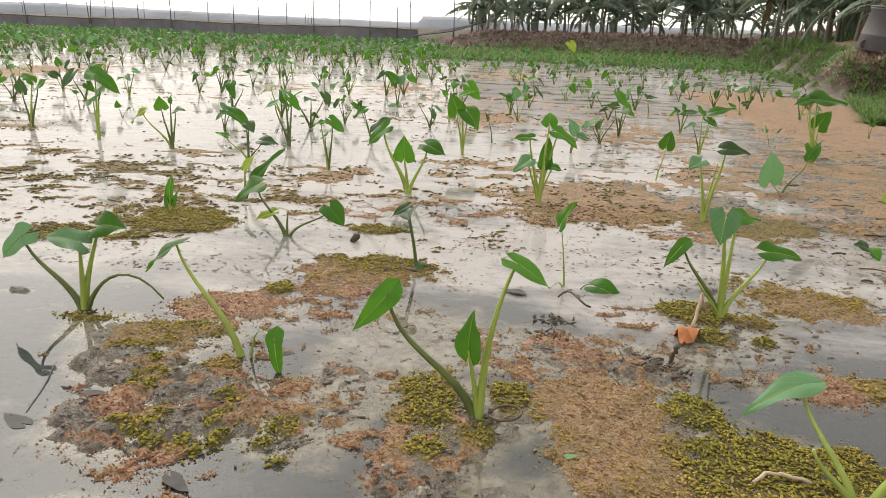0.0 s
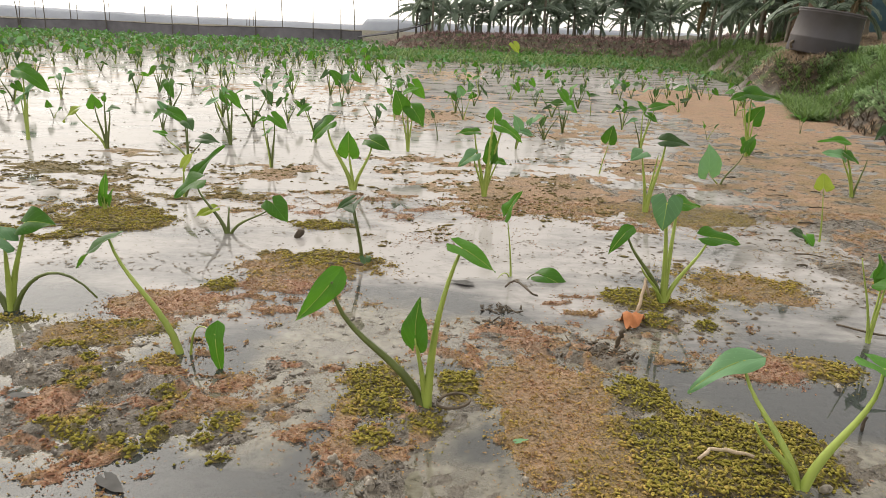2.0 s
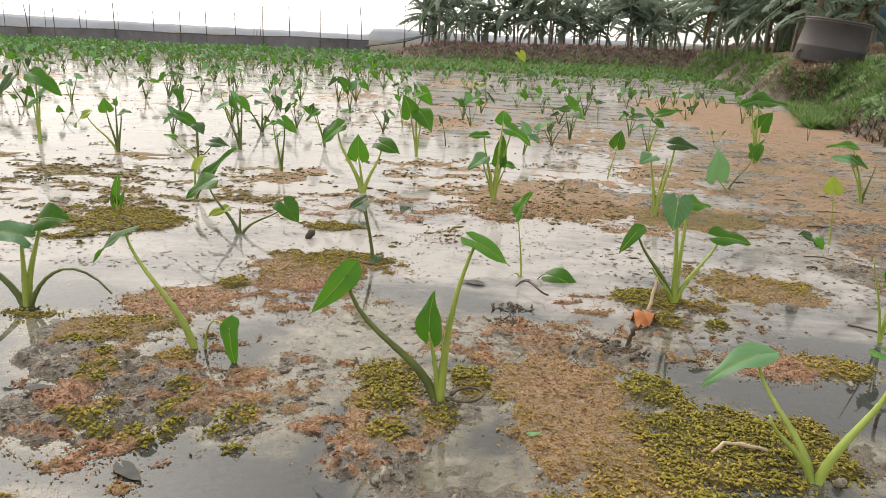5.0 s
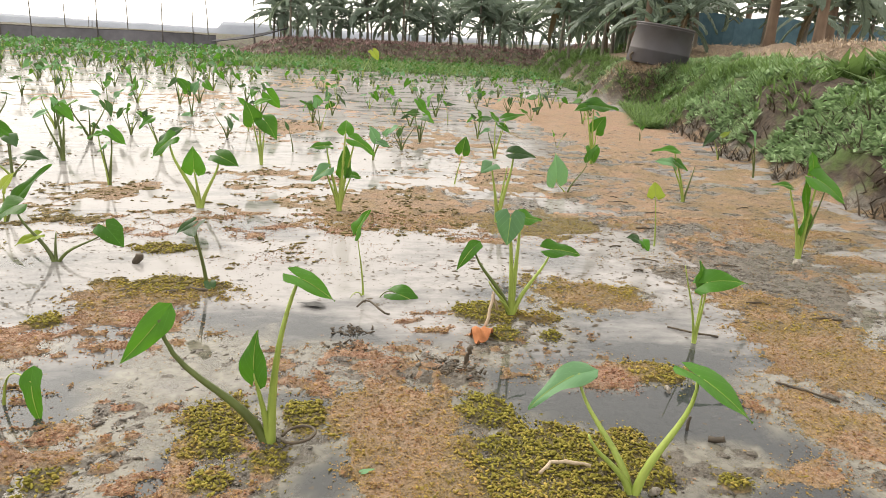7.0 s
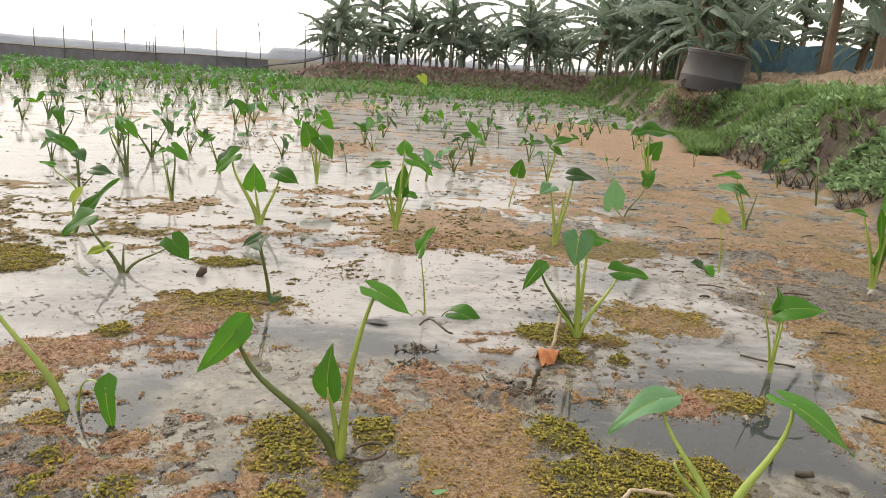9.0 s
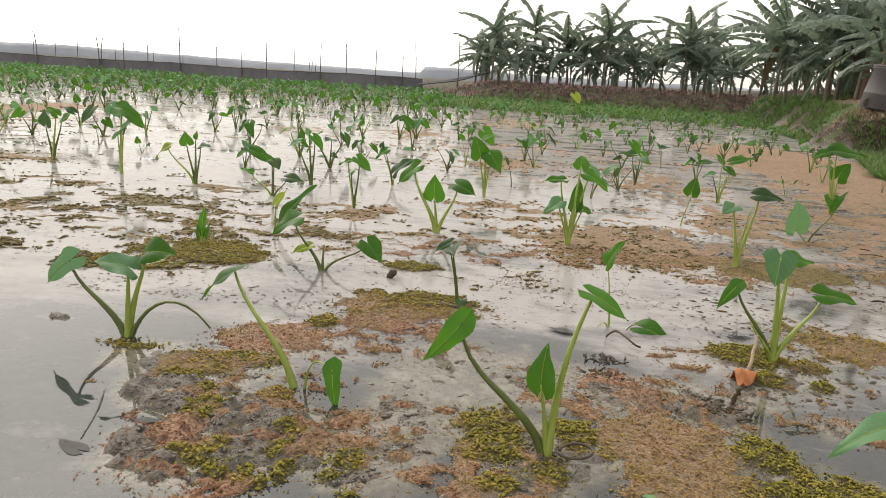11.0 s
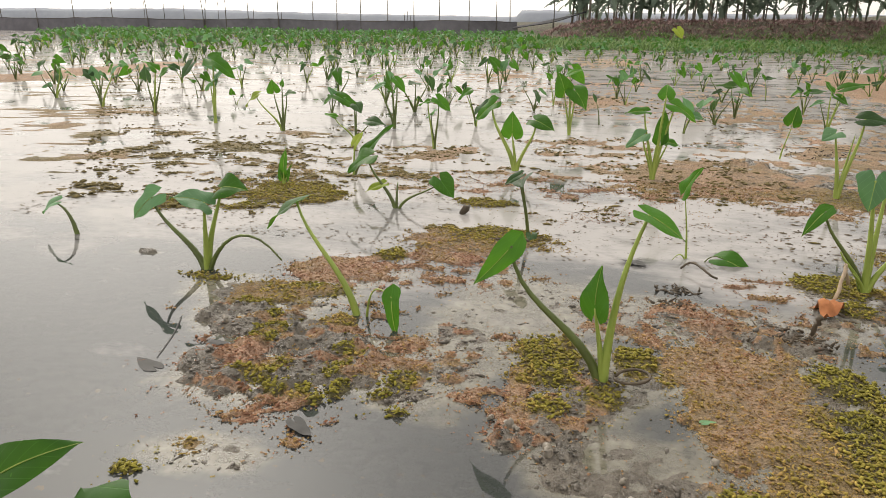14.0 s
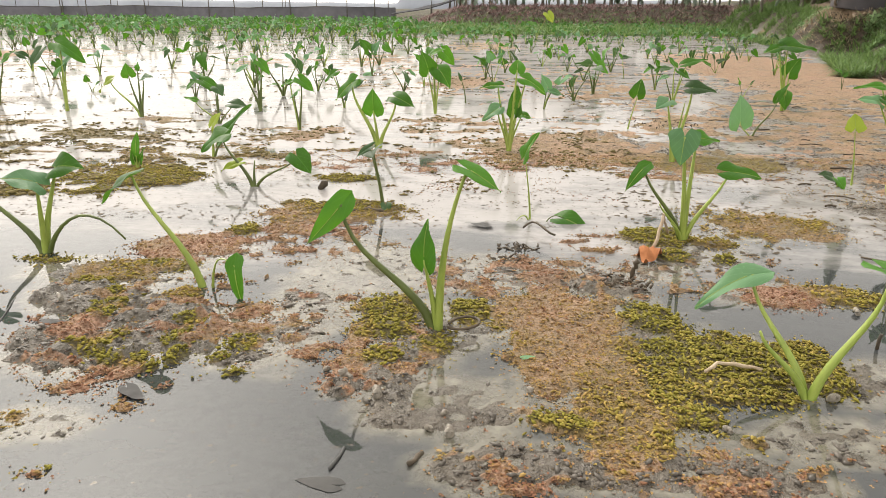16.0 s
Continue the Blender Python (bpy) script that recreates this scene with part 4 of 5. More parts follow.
taro(1.187, 6.769, 0.60, [((-0.029, 0.000, 0.178), 0.00, (-0.029, 0.000, 0.041), 0.70, 0),
    ((-0.010, 0.000, 0.179), 0.00, (0.072, 0.000, 0.010), 0.60, 0)])
taro(1.273, 5.752, 0.70, [((-0.037, 0.000, 0.168), 0.00, (-0.032, 0.000, 0.034), 0.70, 0),
    ((0.003, 0.000, 0.148), 0.00, (0.030, 0.000, 0.036), 0.70, 0)])
taro(1.816, 4.611, 1.15, [((-0.065, 0.000, 0.371), 0.03, (-0.096, 0.000, -0.025), 0.70, 0),
    ((-0.021, 0.000, 0.380), 0.03, (0.166, -0.010, -0.014), 0.70, 0),
    ((0.008, 0.000, 0.230), 0.04, (0.032, -0.020, 0.090), 1.00, 0),
    ((-0.004, 0.000, 0.100), 0.00, (0.022, -0.050, -0.077), 0.90, 0)], "tall taro plant with paired spreading leaves")
taro(1.342, 3.660, 0.90, [((-0.059, 0.000, 0.070), 0.30, (-0.018, -0.017, 0.125), 0.90, 0, "p"),
    ((0.096, 0.000, 0.186), 0.20, (0.042, 0.000, 0.075), 0.30, 0)])
taro(2.920, 4.991, 0.80, [((-0.066, 0.000, 0.179), 0.00, (-0.077, -0.017, -0.076), 0.50, 0),
    ((0.013, 0.000, 0.182), 0.05, (0.060, 0.000, 0.036), 0.50, 0)])
taro(2.773, 4.281, 0.90, [((-0.033, 0.000, 0.239), 0.00, (-0.036, -0.025, 0.078), 1.00, 0),
    ((-0.048, 0.000, 0.196), 0.00, (-0.050, 0.000, 0.028), 0.70, 0)])
taro(1.814, 5.377, 0.60, [((-0.031, 0.000, 0.093), 0.05, (-0.012, 0.000, 0.042), 0.30, 0),
    ((0.048, 0.000, 0.096), 0.05, (0.019, 0.000, 0.029), 0.30, 0)])
taro(2.738, 5.977, 0.60, [((-0.028, 0.000, 0.134), 0.00, (-0.046, 0.000, 0.026), 0.70, 0),
    ((0.006, 0.000, 0.107), 0.00, (0.021, 0.000, 0.033), 0.70, 0)])
taro(2.135, 7.318, 0.80, [((-0.025, 0.000, 0.142), 0.00, (-0.029, -0.017, 0.048), 1.00, 0),
    ((0.025, 0.000, 0.116), 0.04, (0.068, 0.000, 0.027), 0.70, 0),
    ((-0.067, 0.000, 0.083), 0.04, (-0.063, 0.000, 0.036), 0.70, 0)])
taro(1.280, 5.791, 0.90, [((-0.043, 0.000, 0.165), 0.03, (-0.060, 0.000, -0.028), 0.60, 0),
    ((0.011, 0.000, 0.180), 0.03, (-0.022, -0.017, 0.057), 0.80, 0),
    ((0.045, 0.000, 0.159), 0.03, (0.089, 0.000, 0.011), 0.60, 0)])
taro(-1.046, 2.901, 1.10, [((0.005, 0.000, 0.131), 0.00, (0.033, 0.000, 0.053), 0.80, 0),
    ((0.048, 0.000, 0.090), 0.12, (0.109, 0.000, 0.129), 0.35, 0)])
taro(0.729, 16.490, 0.90, [((0.224, 0.000, 0.479), 0.05, (0.114, -0.100, -0.164), 0.90, 0, "y"),
    ((-0.059, 0.000, 0.269), 0.02, (-0.179, -0.050, 0.066), 0.70, 0, "g")], "tall taro plant with one yellowing leaf")
# a plant close beside the camera, whose leaves dip into view
taro(-0.66, 0.56, 1.2, [((-0.06, 0.1, 0.3), 0.05, (0.01, 0.05, -0.09), 0.70, 0, "g"),
    ((0.155, 0.030, 0.208), 0.08, (0.070, 0.010, 0.050), 0.5, 20, "g"),
    ((0.235, 0.02, 0.178), 0.08, (0.065, -0.06, -0.02), 1.15, -8, "g")], "taro plant with dark green leaves close to the path")


def wild_stalks(rnd, height):
    """Stalks of an ordinary plant: a few spread up and out, each with a nodding leaf."""
    out = []
    turn = rnd.uniform(0, 6.28)
    for k in range(rnd.choice((3, 4, 4, 5, 6))):
        a = turn + 2.2 * k + rnd.uniform(-0.6, 0.6)
        h = height * (rnd.uniform(0.72, 1.0) if k < 3 else rnd.uniform(0.3, 0.7))
        reach = h * rnd.uniform(0.15, 0.6)
        tip = (reach * math.cos(a), reach * math.sin(a), h)
        size = height * rnd.uniform(0.26, 0.4) * (1.0 if k < 3 else 0.7)
        nod = rnd.uniform(-1.1, 0.1)
        b = a + rnd.uniform(-0.5, 0.5)
        apex = None if k > 2 and rnd.random() < 0.35 else (size * math.cos(b), size * math.sin(b), size * nod)
        out.append((tip, rnd.uniform(0.02, 0.16), apex, rnd.uniform(0.45, 0.85), rnd.uniform(-55, 55)))
    return out


# ordinary plants of the field, farther out: a dozen shapes, turned and sized at random
kinds = []
for k in range(12):
    rnd = random.Random(300 + k)
    kinds.append(taro(-40 - k, -25, 1.25, wild_stalks(rnd, 0.29), seed=300 + k, rows=8, cols=2))
TARO_SPOTS[-12:] = []
rnd = random.Random(77)
spots = []
for iy in range(0, 48):
    y0 = 4.9 + iy * 0.52
    for ix in range(int(-0.78 * y0 / 0.62) - 4, int(0.8 * y0 / 0.62) + 3):
        px, py = ix * 0.62 + rnd.uniform(-0.2, 0.2), y0 + rnd.uniform(-0.18, 0.18)
        if px > float(bank_foot(py)) - 0.35 or py > 29.3 or (py > 24.6 and px > -3.4):
            continue
        if (py < 13 and rnd.random() < 0.47) or py < 7.6 and (any((px - a) ** 2 + (py - b) ** 2 < 0.16 for a, b in TARO_SPOTS)):
            continue
        spots.append((px, py, rnd.uniform(0.72, 1.12) * (0.85 if py < 9 else 0.98 if px < -0.12 * py else 0.68), rnd.uniform(0, 6.28), rnd.randrange(12)))
spots.sort(key=lambda s: s[1])
for px, py, size, turn, kind in spots[:240]:
    copy_thing(kinds[kind], Matrix.Translation((px, py, 0)) @ Matrix.Rotation(turn, 4, "Z") @ Matrix.Scale(size, 4))
# the rest stand too close together to be told apart
pieces = {}
for kind, ob in enumerate(kinds):
    pieces[kind] = []
    for child in ob.children:
        me = child.data
        co = np.empty(len(me.vertices) * 3, dtype=np.float32)
        me.vertices.foreach_get("co", co)
        leafy = child.name.startswith("leaf")
        uv = np.zeros((len(me.vertices), 2), dtype=np.float32)
        if leafy:
            for lp, d in zip(me.loops, me.uv_layers[0].data):
                uv[lp.vertex_index] = d.uv
        pieces[kind].append((co.reshape(-1, 3), [tuple(p.vertices) for p in me.polygons], leafy, uv, me.materials[0]))
heap = {}
for px, py, size, turn, kind in spots[240:]:
    ct, st = math.cos(turn) * size, math.sin(turn) * size
    for co, fs, leafy, uv, material in pieces[kind]:
        w = np.stack([co[:, 0] * ct - co[:, 1] * st + px, co[:, 0] * st + co[:, 1] * ct + py, co[:, 2] * size], -1)
        bag = heap.setdefault(material.name, [[], [], [], 0, material])
        bag[0].append(w)
        bag[1] += [tuple(i + bag[3] for i in f) for f in fs]
        bag[2].append(uv)
        bag[3] += len(co)
crowd = new("taro_crowd")
tagged(crowd, "dense green taro plants filling the far field", "taro", kind="stuff")
for key, (ws, fs, uvs, count, material) in heap.items():
    part("leaf" if "leaf" in key else "stalk", mesh_of("taro_crowd", np.concatenate(ws), fs, far_taro_leaf if key in ("taro_leaf", "dusky_taro_leaf") else material, True, np.concatenate(uvs)), crowd)
for ob in kinds:
    for child in list(ob.children):
        bpy.data.objects.remove(child)
    bpy.data.objects.remove(ob)


# ---- fence, poles, tarp ----
def strip(points, low, thick, material, name):
    """A standing sheet along points (x, y, top), sagging a little, with real thickness."""
    verts, faces = [], []
    for x, y, top in points:
        verts += [(x, y, low), (x, y, top), (x, y + thick, top), (x, y + thick, low)]
    for k in range(len(points) - 1):
        a, b = 4 * k, 4 * k + 4
        for i, j in ((0, 1), (1, 2), (2, 3), (3, 0)):
            faces.append((a + i, b + i, b + j, a + j))
    return mesh_of(name, verts, faces, material, False)


fence = new("net_fence")
tagged(fence, "low black net fence along the far field edge", "fence")
rnd = random.Random(5)
run = [(-60 + 0.5 * k, 30 + 0.05 * math.sin(k), 0.6 + 0.025 * math.sin(k * 0.37) + rnd.uniform(-0.015, 0.015)) for k in range(112)]
part("net", strip(run, -0.05, 0.02, net_mat, "net"), fence)
cable = [Vector((x, y - 0.01, top + 0.004)) for x, y, top in run]
part("top_rope", mesh_of("top_rope", *tube(cable, [0.012] * len(cable), 5), pole_mat), fence)


def pole(x, top, lean, y=30.0, r=0.022):
    v, f = tube([(x, y, -0.2), (x + 0.3 * lean, y, 0.35 * top), (x + lean * 0.5, y, 0.7 * top), (x + lean, y, top)], [r, r * 0.95, r * 0.8, r * 0.6], 6)
    ob = new("bamboo_pole", mesh_of("bamboo_pole", v, f, pole_mat))
    return tagged(ob, "thin bare bamboo pole standing at the net fence", "pole", "poles along the fence")


for px, top, lean in ((-21.6, 1.51, -0.1), (-18.7, 1.54, -0.13), (-18.7, 1.5, 0.16), (-17.6, 1.41, 0), (-16.5, 1.33, 0), (-15.04, 2.08, -0.03), (-13.4, 1.4, 0), (-12.3, 1.44, 0.02),
                      (-11.2, 1.75, -0.02), (-10.0, 1.47, 0), (-8.86, 1.76, 0.02), (-7.74, 1.82, -0.03), (-6.5, 1.71, 0.02), (-5.36, 1.45, 0), (-4.77, 2.0, -0.1), (-3.02, 2.47, -0.05)):
    pole(px, top, lean)
for k in range(9):
    pole(-23.5 - 2.1 * k, 1.35 + 0.3 * math.sin(k * 2.3), 0.05 * math.sin(k * 5.1))
for px, top in ((-27.6, 1.9), (-26.3, 1.8), (-25.0, 1.85), (-22.8, 1.6), (-20.6, 1.55), (-18.9, 1.5)):
    pole(px, top, 0.02, 38.0, 0.018)

tarp = new("tarp")
tagged(tarp, "grey tarp sagging over a low frame at the field corner", "tarp")
tv, tf = [], []
for i in range(9):
    for j in range(5):
        u, w = i / 8, j / 4
        tv.append((-4.6 + 3.1 * u, 29.4 + 1.2 * w, 0.36 + 0.7 * u ** 1.1 + 0.1 * w - 0.06 * math.sin(3.1 * u) + 0.02 * math.sin(9 * u + 4 * w)))
for i in range(8):
    for j in range(4):
        a = i * 5 + j
        tf.append((a, a + 5, a + 6, a + 1))
n0 = len(tv)
tv += [(x, y, z - 0.03) for x, y, z in tv]
tf += [tuple(i + n0 for i in f[::-1]) for f in tf]
for ring in ([i * 5 for i in range(9)], [i * 5 + 4 for i in range(9)]):
    tf += [(a, b, b + n0, a + n0) for a, b in zip(ring, ring[1:])]
part("sheet", mesh_of("sheet", tv, tf, tarp_mat), tarp)
for px in (-4.4, -3.0, -1.7):
    v, f = tube([(px, 29.42, -0.1), (px, 29.42, 0.34 + 0.226 * (px + 4.6))], [0.03, 0.025], 6)
    part("post", mesh_of("post", v, f, pole_mat), tarp)


# ---- far woods ----
def far_ridge(y, spans, name, seed):
    """A bumpy line of woods on the horizon, with depth."""
    rnd = random.Random(seed)
    verts, faces = [], []
    xs = np.arange(spans[0][0], spans[-1][0], 2.5)
    tops = np.interp(xs, [s[0] for s in spans], [s[1] for s in spans]) + 0.9 * (fbm(xs * 0.08, xs * 0, seed, 5) - 0.5)
    for x, t in zip(xs, tops):
        verts += [(x, y, -1), (x, y + 3, t * 0.7), (x, y + 9, t), (x, y + 30, -1)]
    for k in range(len(xs) - 1):
        for i in range(3):
            faces.append((4 * k + i, 4 * k + 4 + i, 4 * k + 5 + i, 4 * k + 1 + i))
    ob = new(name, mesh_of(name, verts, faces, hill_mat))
    return tagged(ob, "woods along the horizon with blue-grey haze in their colour", "woods", kind="structure")


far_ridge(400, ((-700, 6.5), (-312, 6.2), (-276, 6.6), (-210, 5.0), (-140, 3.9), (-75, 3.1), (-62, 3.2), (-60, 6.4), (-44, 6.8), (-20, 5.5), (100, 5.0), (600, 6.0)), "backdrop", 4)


posts = new("distant_posts")
tagged(posts, "three tiny posts far off on the horizon", "post")
for px, top in ((-93.5, 4.2), (-92.3, 4.4), (-90.8, 4.2)):
    v, f = tube([(px, 300, -0.5), (px + 0.3, 300, top)], [0.13, 0.11], 6)
    part("post", mesh_of("post", v, f, pole_mat), posts)


# ---- bananas ----
def banana_blade(length, width, lift, arch, seed, rows=16):
    """A long arching leaf along +x: midrib trough, wavy and split edges."""
    rnd = random.Random(seed)
    verts, faces, uvs = [], [], []
    a, px, pz = lift, 0.0, 0.0
    line = []
    for i in range(rows):
        line.append((px, pz, a))
        a -= arch / (rows - 1)
        px += math.cos(a) * length / (rows - 1)
        pz += math.sin(a) * length / (rows - 1)
    for side in (1, -1):
        sag = rnd.uniform(0.3, 0.75)
        for i in range(rows - 1):
            q0, q1 = i / (rows - 1), (i + 1) / (rows - 1)
            tear = rnd.uniform(0.0, 0.35)
            k = len(verts)
            drop = sag + rnd.uniform(-0.25, 0.3)
            for (lx, lz, la), q, e in ((line[i], q0, tear * 0.0), (line[i + 1], q1, -tear)):
                w = width * (max(0.0, math.sin(math.pi * min(1, 0.12 + 0.88 * q) ** 0.8))) ** 0.6
                for v in (0.03, 0.55, 1.0):
                    shift = e * length / rows * v
                    verts.append(Vector((lx + shift + 0.04 * v, side * w * v * math.cos(drop * v), lz - w * v * math.sin(drop * v))))
                    uvs.append((q, v))
            for j in range(2):
                f = (k + j, k + 3 + j, k + 4 + j, k + 1 + j)
                faces.append(f if side < 0 else f[::-1])
    rv, rf = tube([(x, 0, z) for x, z, _ in line[::3]], [0.03 * (1 - 0.8 * i / 6) for i in range(len(line[::3]))], 5)
    k = len(verts)
    return verts + rv, faces + [tuple(i + k for i in f) for f in rf], uvs + [(0.5, 0.0)] * len(rv)


def banana(height, seed, dry=False):
    rnd = random.Random(seed)
    plant = new("banana_plant")
    tagged(plant, "banana plant with split drooping leaves on the bank", "banana plant", "bananas on the bank")
    bend = rnd.uniform(-0.2, 0.2) * (0.35 if dry else 1.0)
    trunk = height * rnd.uniform(0.44, 0.6)
    pts = [(bend * (k / 6) ** 2, 0.3 * bend * (k / 6), trunk * k / 6 - 0.15) for k in range(7)]
    radii = [(0.09 if dry else 0.045) * (1 - 0.4 * k / 6) for k in range(7)]
    radii[0] *= 1.25
    part("trunk", mesh_of("trunk", *tube(pts, radii, 9), dry_trunk if dry else trunk_mat), plant)
    top = Vector(pts[-1])
    count = rnd.randint(10, 13)
    for k in range(count):
        a = 2.4 * k + rnd.uniform(-0.3, 0.3)
        young = k / count
        lift = rnd.uniform(-0.35, 0.6) + 1.05 * young
        v, f, uv = banana_blade(height * rnd.uniform(0.33, 0.48), height * rnd.uniform(0.038, 0.058), lift, rnd.uniform(0.9, 1.7) - 0.8 * young, seed + k)
        m = Matrix.Translation(top - Vector((0, 0, 0.17 * height * (1 - young)))) @ Matrix.Rotation(a, 4, "Z")
        part("leaf", mesh_of("leaf", [m @ q for q in v], f, banana_leaf, True, uv), plant)
    for k in range(rnd.randint(0, 1)):
        v, f, uv = banana_blade(height * 0.4, height * 0.035, -0.6, 0.9, seed + 50 + k)
        m = Matrix.Translation(top - Vector((0, 0, 0.15))) @ Matrix.Rotation(rnd.uniform(0, 6.28), 4, "Z")
        part("dry_leaf", mesh_of("dry_leaf", [m @ q for q in v], f, dry_leaf, True, uv), plant, "hanging yellow-brown dead leaf")
    return plant


grove = [banana(3.55, 900 + 20 * k) for k in range(5)]
rnd = random.Random(12)
places = []
for k in range(48):
    px = -2.4 + 13.6 * (k / 47) ** 1.1 + rnd.uniform(-0.2, 0.2)
    places.append((px, rnd.uniform(27.2, 33), rnd.choice((0.62, 0.75, 0.85, 0.95, 1.05, 1.15)) * rnd.uniform(0.94, 1.06)))
for k in range(15):
    places.append(((15.0 + 0.7 * k) * rnd.uniform(0.33, 0.56), 15.0 + 0.7 * k, rnd.uniform(0.95, 1.25)))
for k, (px, py, size) in enumerate(places):
    px = max(px, float(bank_foot(py)) + 1.4) if py < 26 else px
    m = Matrix.Translation((px, py, level(px, py))) @ Matrix.Rotation(rnd.uniform(0, 6.28), 4, "Z") @ Matrix.Scale(size, 4)
    if k < 5:
        grove[k].matrix_basis = m
    else:
        copy_thing(grove[k % 5], m)
for px, py, size, s in ((6.9, 16.4, 1.1, 1180), (7.4, 19.5, 1.2, 1190), (8.2, 17.8, 1.25, 1195), (10.6, 18.0, 1.25, 1198), (7.1, 11.3, 1.15, 1200), (7.4, 10.5, 1.15, 1240), (9.0, 12.5, 1.15, 1280), (5.75, 13.0, 1.15, 1320), (9.6, 10.6, 1.15, 1360)):
    near = banana(3.3 * size, s, True)
    near.location = (px, py, level(px, py))

for px, py, size, s in ((7.0, 15.0, 1.1, 1160), (6.6, 17.5, 1.15, 1580), (6.3, 19.2, 1.2, 1600), (6.6, 21.0, 1.2, 1620), (7.1, 22.6, 1.2, 1640), (6.2, 12.2, 0.55, 1400), (7.9, 11.6, 0.6, 1420), (6.9, 13.4, 0.62, 1440), (8.4, 13.6, 0.65, 1460), (5.6, 12.6, 0.5, 1480), (9.4, 12.6, 0.66, 1500), (10.4, 13.2, 0.7, 1520), (6.5, 14.6, 0.7, 1540)):
    young = banana(3.3 * size, s)
    young.location = (px, py, level(px, py))

for k in range(15):
    px, py, size = -2.0 + 12.0 * k / 14 + rnd.uniform(-0.3, 0.3), rnd.uniform(27.4, 32.5), rnd.uniform(0.34, 0.62)
    m = Matrix.Translation((px, py, level(px, py))) @ Matrix.Rotation(rnd.uniform(0, 6.28), 4, "Z") @ Matrix.Scale(size, 4)
    copy_thing(grove[k % 5], m)

# ---- drum ----
drum = new("drum")
tagged(drum, "tilted dark grey open drum on the earth bank", "drum")
dv, df = [], []
SEG = 40
for r, z in ((0.455, 0.0), (0.465, 0.02), (0.455, 0.2), (0.46, 0.21), (0.455, 0.22), (0.425, 0.53), (0.44, 0.54), (0.44, 0.57), (0.41, 0.57), (0.43, 0.3), (0.44, 0.03), (0.0, 0.03)):
    for s in range(SEG):
        dv.append((r * math.cos(2 * math.pi * s / SEG), r * math.sin(2 * math.pi * s / SEG), z))
for k in range(11):
    for s in range(SEG):
        a, b = k * SEG + s, k * SEG + (s + 1) % SEG
        df.append((a, b, b + SEG, a + SEG))
df.append(tuple(range(SEG))[::-1])
part("shell", mesh_of("shell", dv, df, drum_mat), drum)
rim = [(0.432 * math.cos(2 * math.pi * s / 40), 0.432 * math.sin(2 * math.pi * s / 40), 0.578) for s in range(41)]
part("rim", mesh_of("rim", *tube(rim, [0.017] * 41, 6, False), drum_mat), drum)
hv, hf = tube([(-0.455 - 0.03 * math.sin(math.pi * k / 8), -0.1, 0.03 + 0.1 * k / 8) for k in range(9)], [0.018] * 9, 6)
part("lug", mesh_of("lug", hv, hf, stick_mat), drum, "dark lug at the foot of the drum")
drum.matrix_basis = pose(5.05, 10.95, 0.57, 3, 7, 0)

# ---- blue net behind the bananas ----
bnet = new("blue_net")
tagged(bnet, "hanging blue net screen behind the banana trunks", "net")
part("screen", strip([(8.1 + 0.25 * k, 16 + 0.06 * math.sin(k * 1.3), 1.68 + 0.04 * math.sin(k * 0.9)) for k in range(30)], 0.6, 0.015, blue_net, "screen"), bnet)
for k in range(5):
    v, f = tube([(8.1 + 1.8 * k, 15.95, 0.5), (8.1 + 1.8 * k, 15.95, 1.75)], [0.03, 0.025], 6)
    part("post", mesh_of("post", v, f, pole_mat), bnet)


# ---- grass and weeds on the bank ----
def scatter_blades(name, label, count, spot, size, material, seed, wide=0.06, per=5):
    rnd = random.Random(seed)
    verts, faces, uvs = [], [], []
    for k in range(count):
        x, y = spot(rnd)
        z = float(LAND(x, y))
        if z < -0.01:
            continue
        for b in range(per):
            a, ln = rnd.uniform(0, 6.28), size * rnd.uniform(0.5, 1.2)
            up, bow = rnd.uniform(0.5, 1.3), rnd.uniform(0.3, 1.2)
            ca, sa = math.cos(a), math.sin(a)
            k0, px, pz, ang = len(verts), 0.0, 0.0, up
            w0 = wide * ln
            for i in range(4):
                w = w0 * (1 - (i / 3) ** 2) + 0.0008
                verts += [(x + px * ca - w * sa, y + px * sa + w * ca, z + pz), (x + px * ca + w * sa, y + px * sa - w * ca, z + pz)]
                uvs += [(i / 3, 1.0), (i / 3, 0.2)]
                ang -= bow / 3
                px += math.cos(ang) * ln / 3
                pz += math.sin(ang) * ln / 3
            for i in range(3):
                faces.append((k0 + 2 * i, k0 + 2 * i + 1, k0 + 2 * i + 3, k0 + 2 * i + 2))
    ob = new(name, mesh_of(name, verts, faces, material, True, uvs))
    return tagged(ob, label, "grass", kind="stuff")


LX, LY = np.arange(-6, 16, 0.1), np.arange(0, 32, 0.1)
LGX, LGY = np.meshgrid(LX, LY)
LZ = ground_height(LGX.ravel(), LGY.ravel())[0].reshape(LGX.shape)


def LAND(x, y):
    u, v = min(max((y - LY[0]) / 0.1, 0), len(LY) - 1.01), min(max((x - LX[0]) / 0.1, 0), len(LX) - 1.01)
    i, j = int(u), int(v)
    u, v = u - i, v - j
    return (LZ[i, j] * (1 - v) + LZ[i, j + 1] * v) * (1 - u) + (LZ[i + 1, j] * (1 - v) + LZ[i + 1, j + 1] * v) * u + 0.004


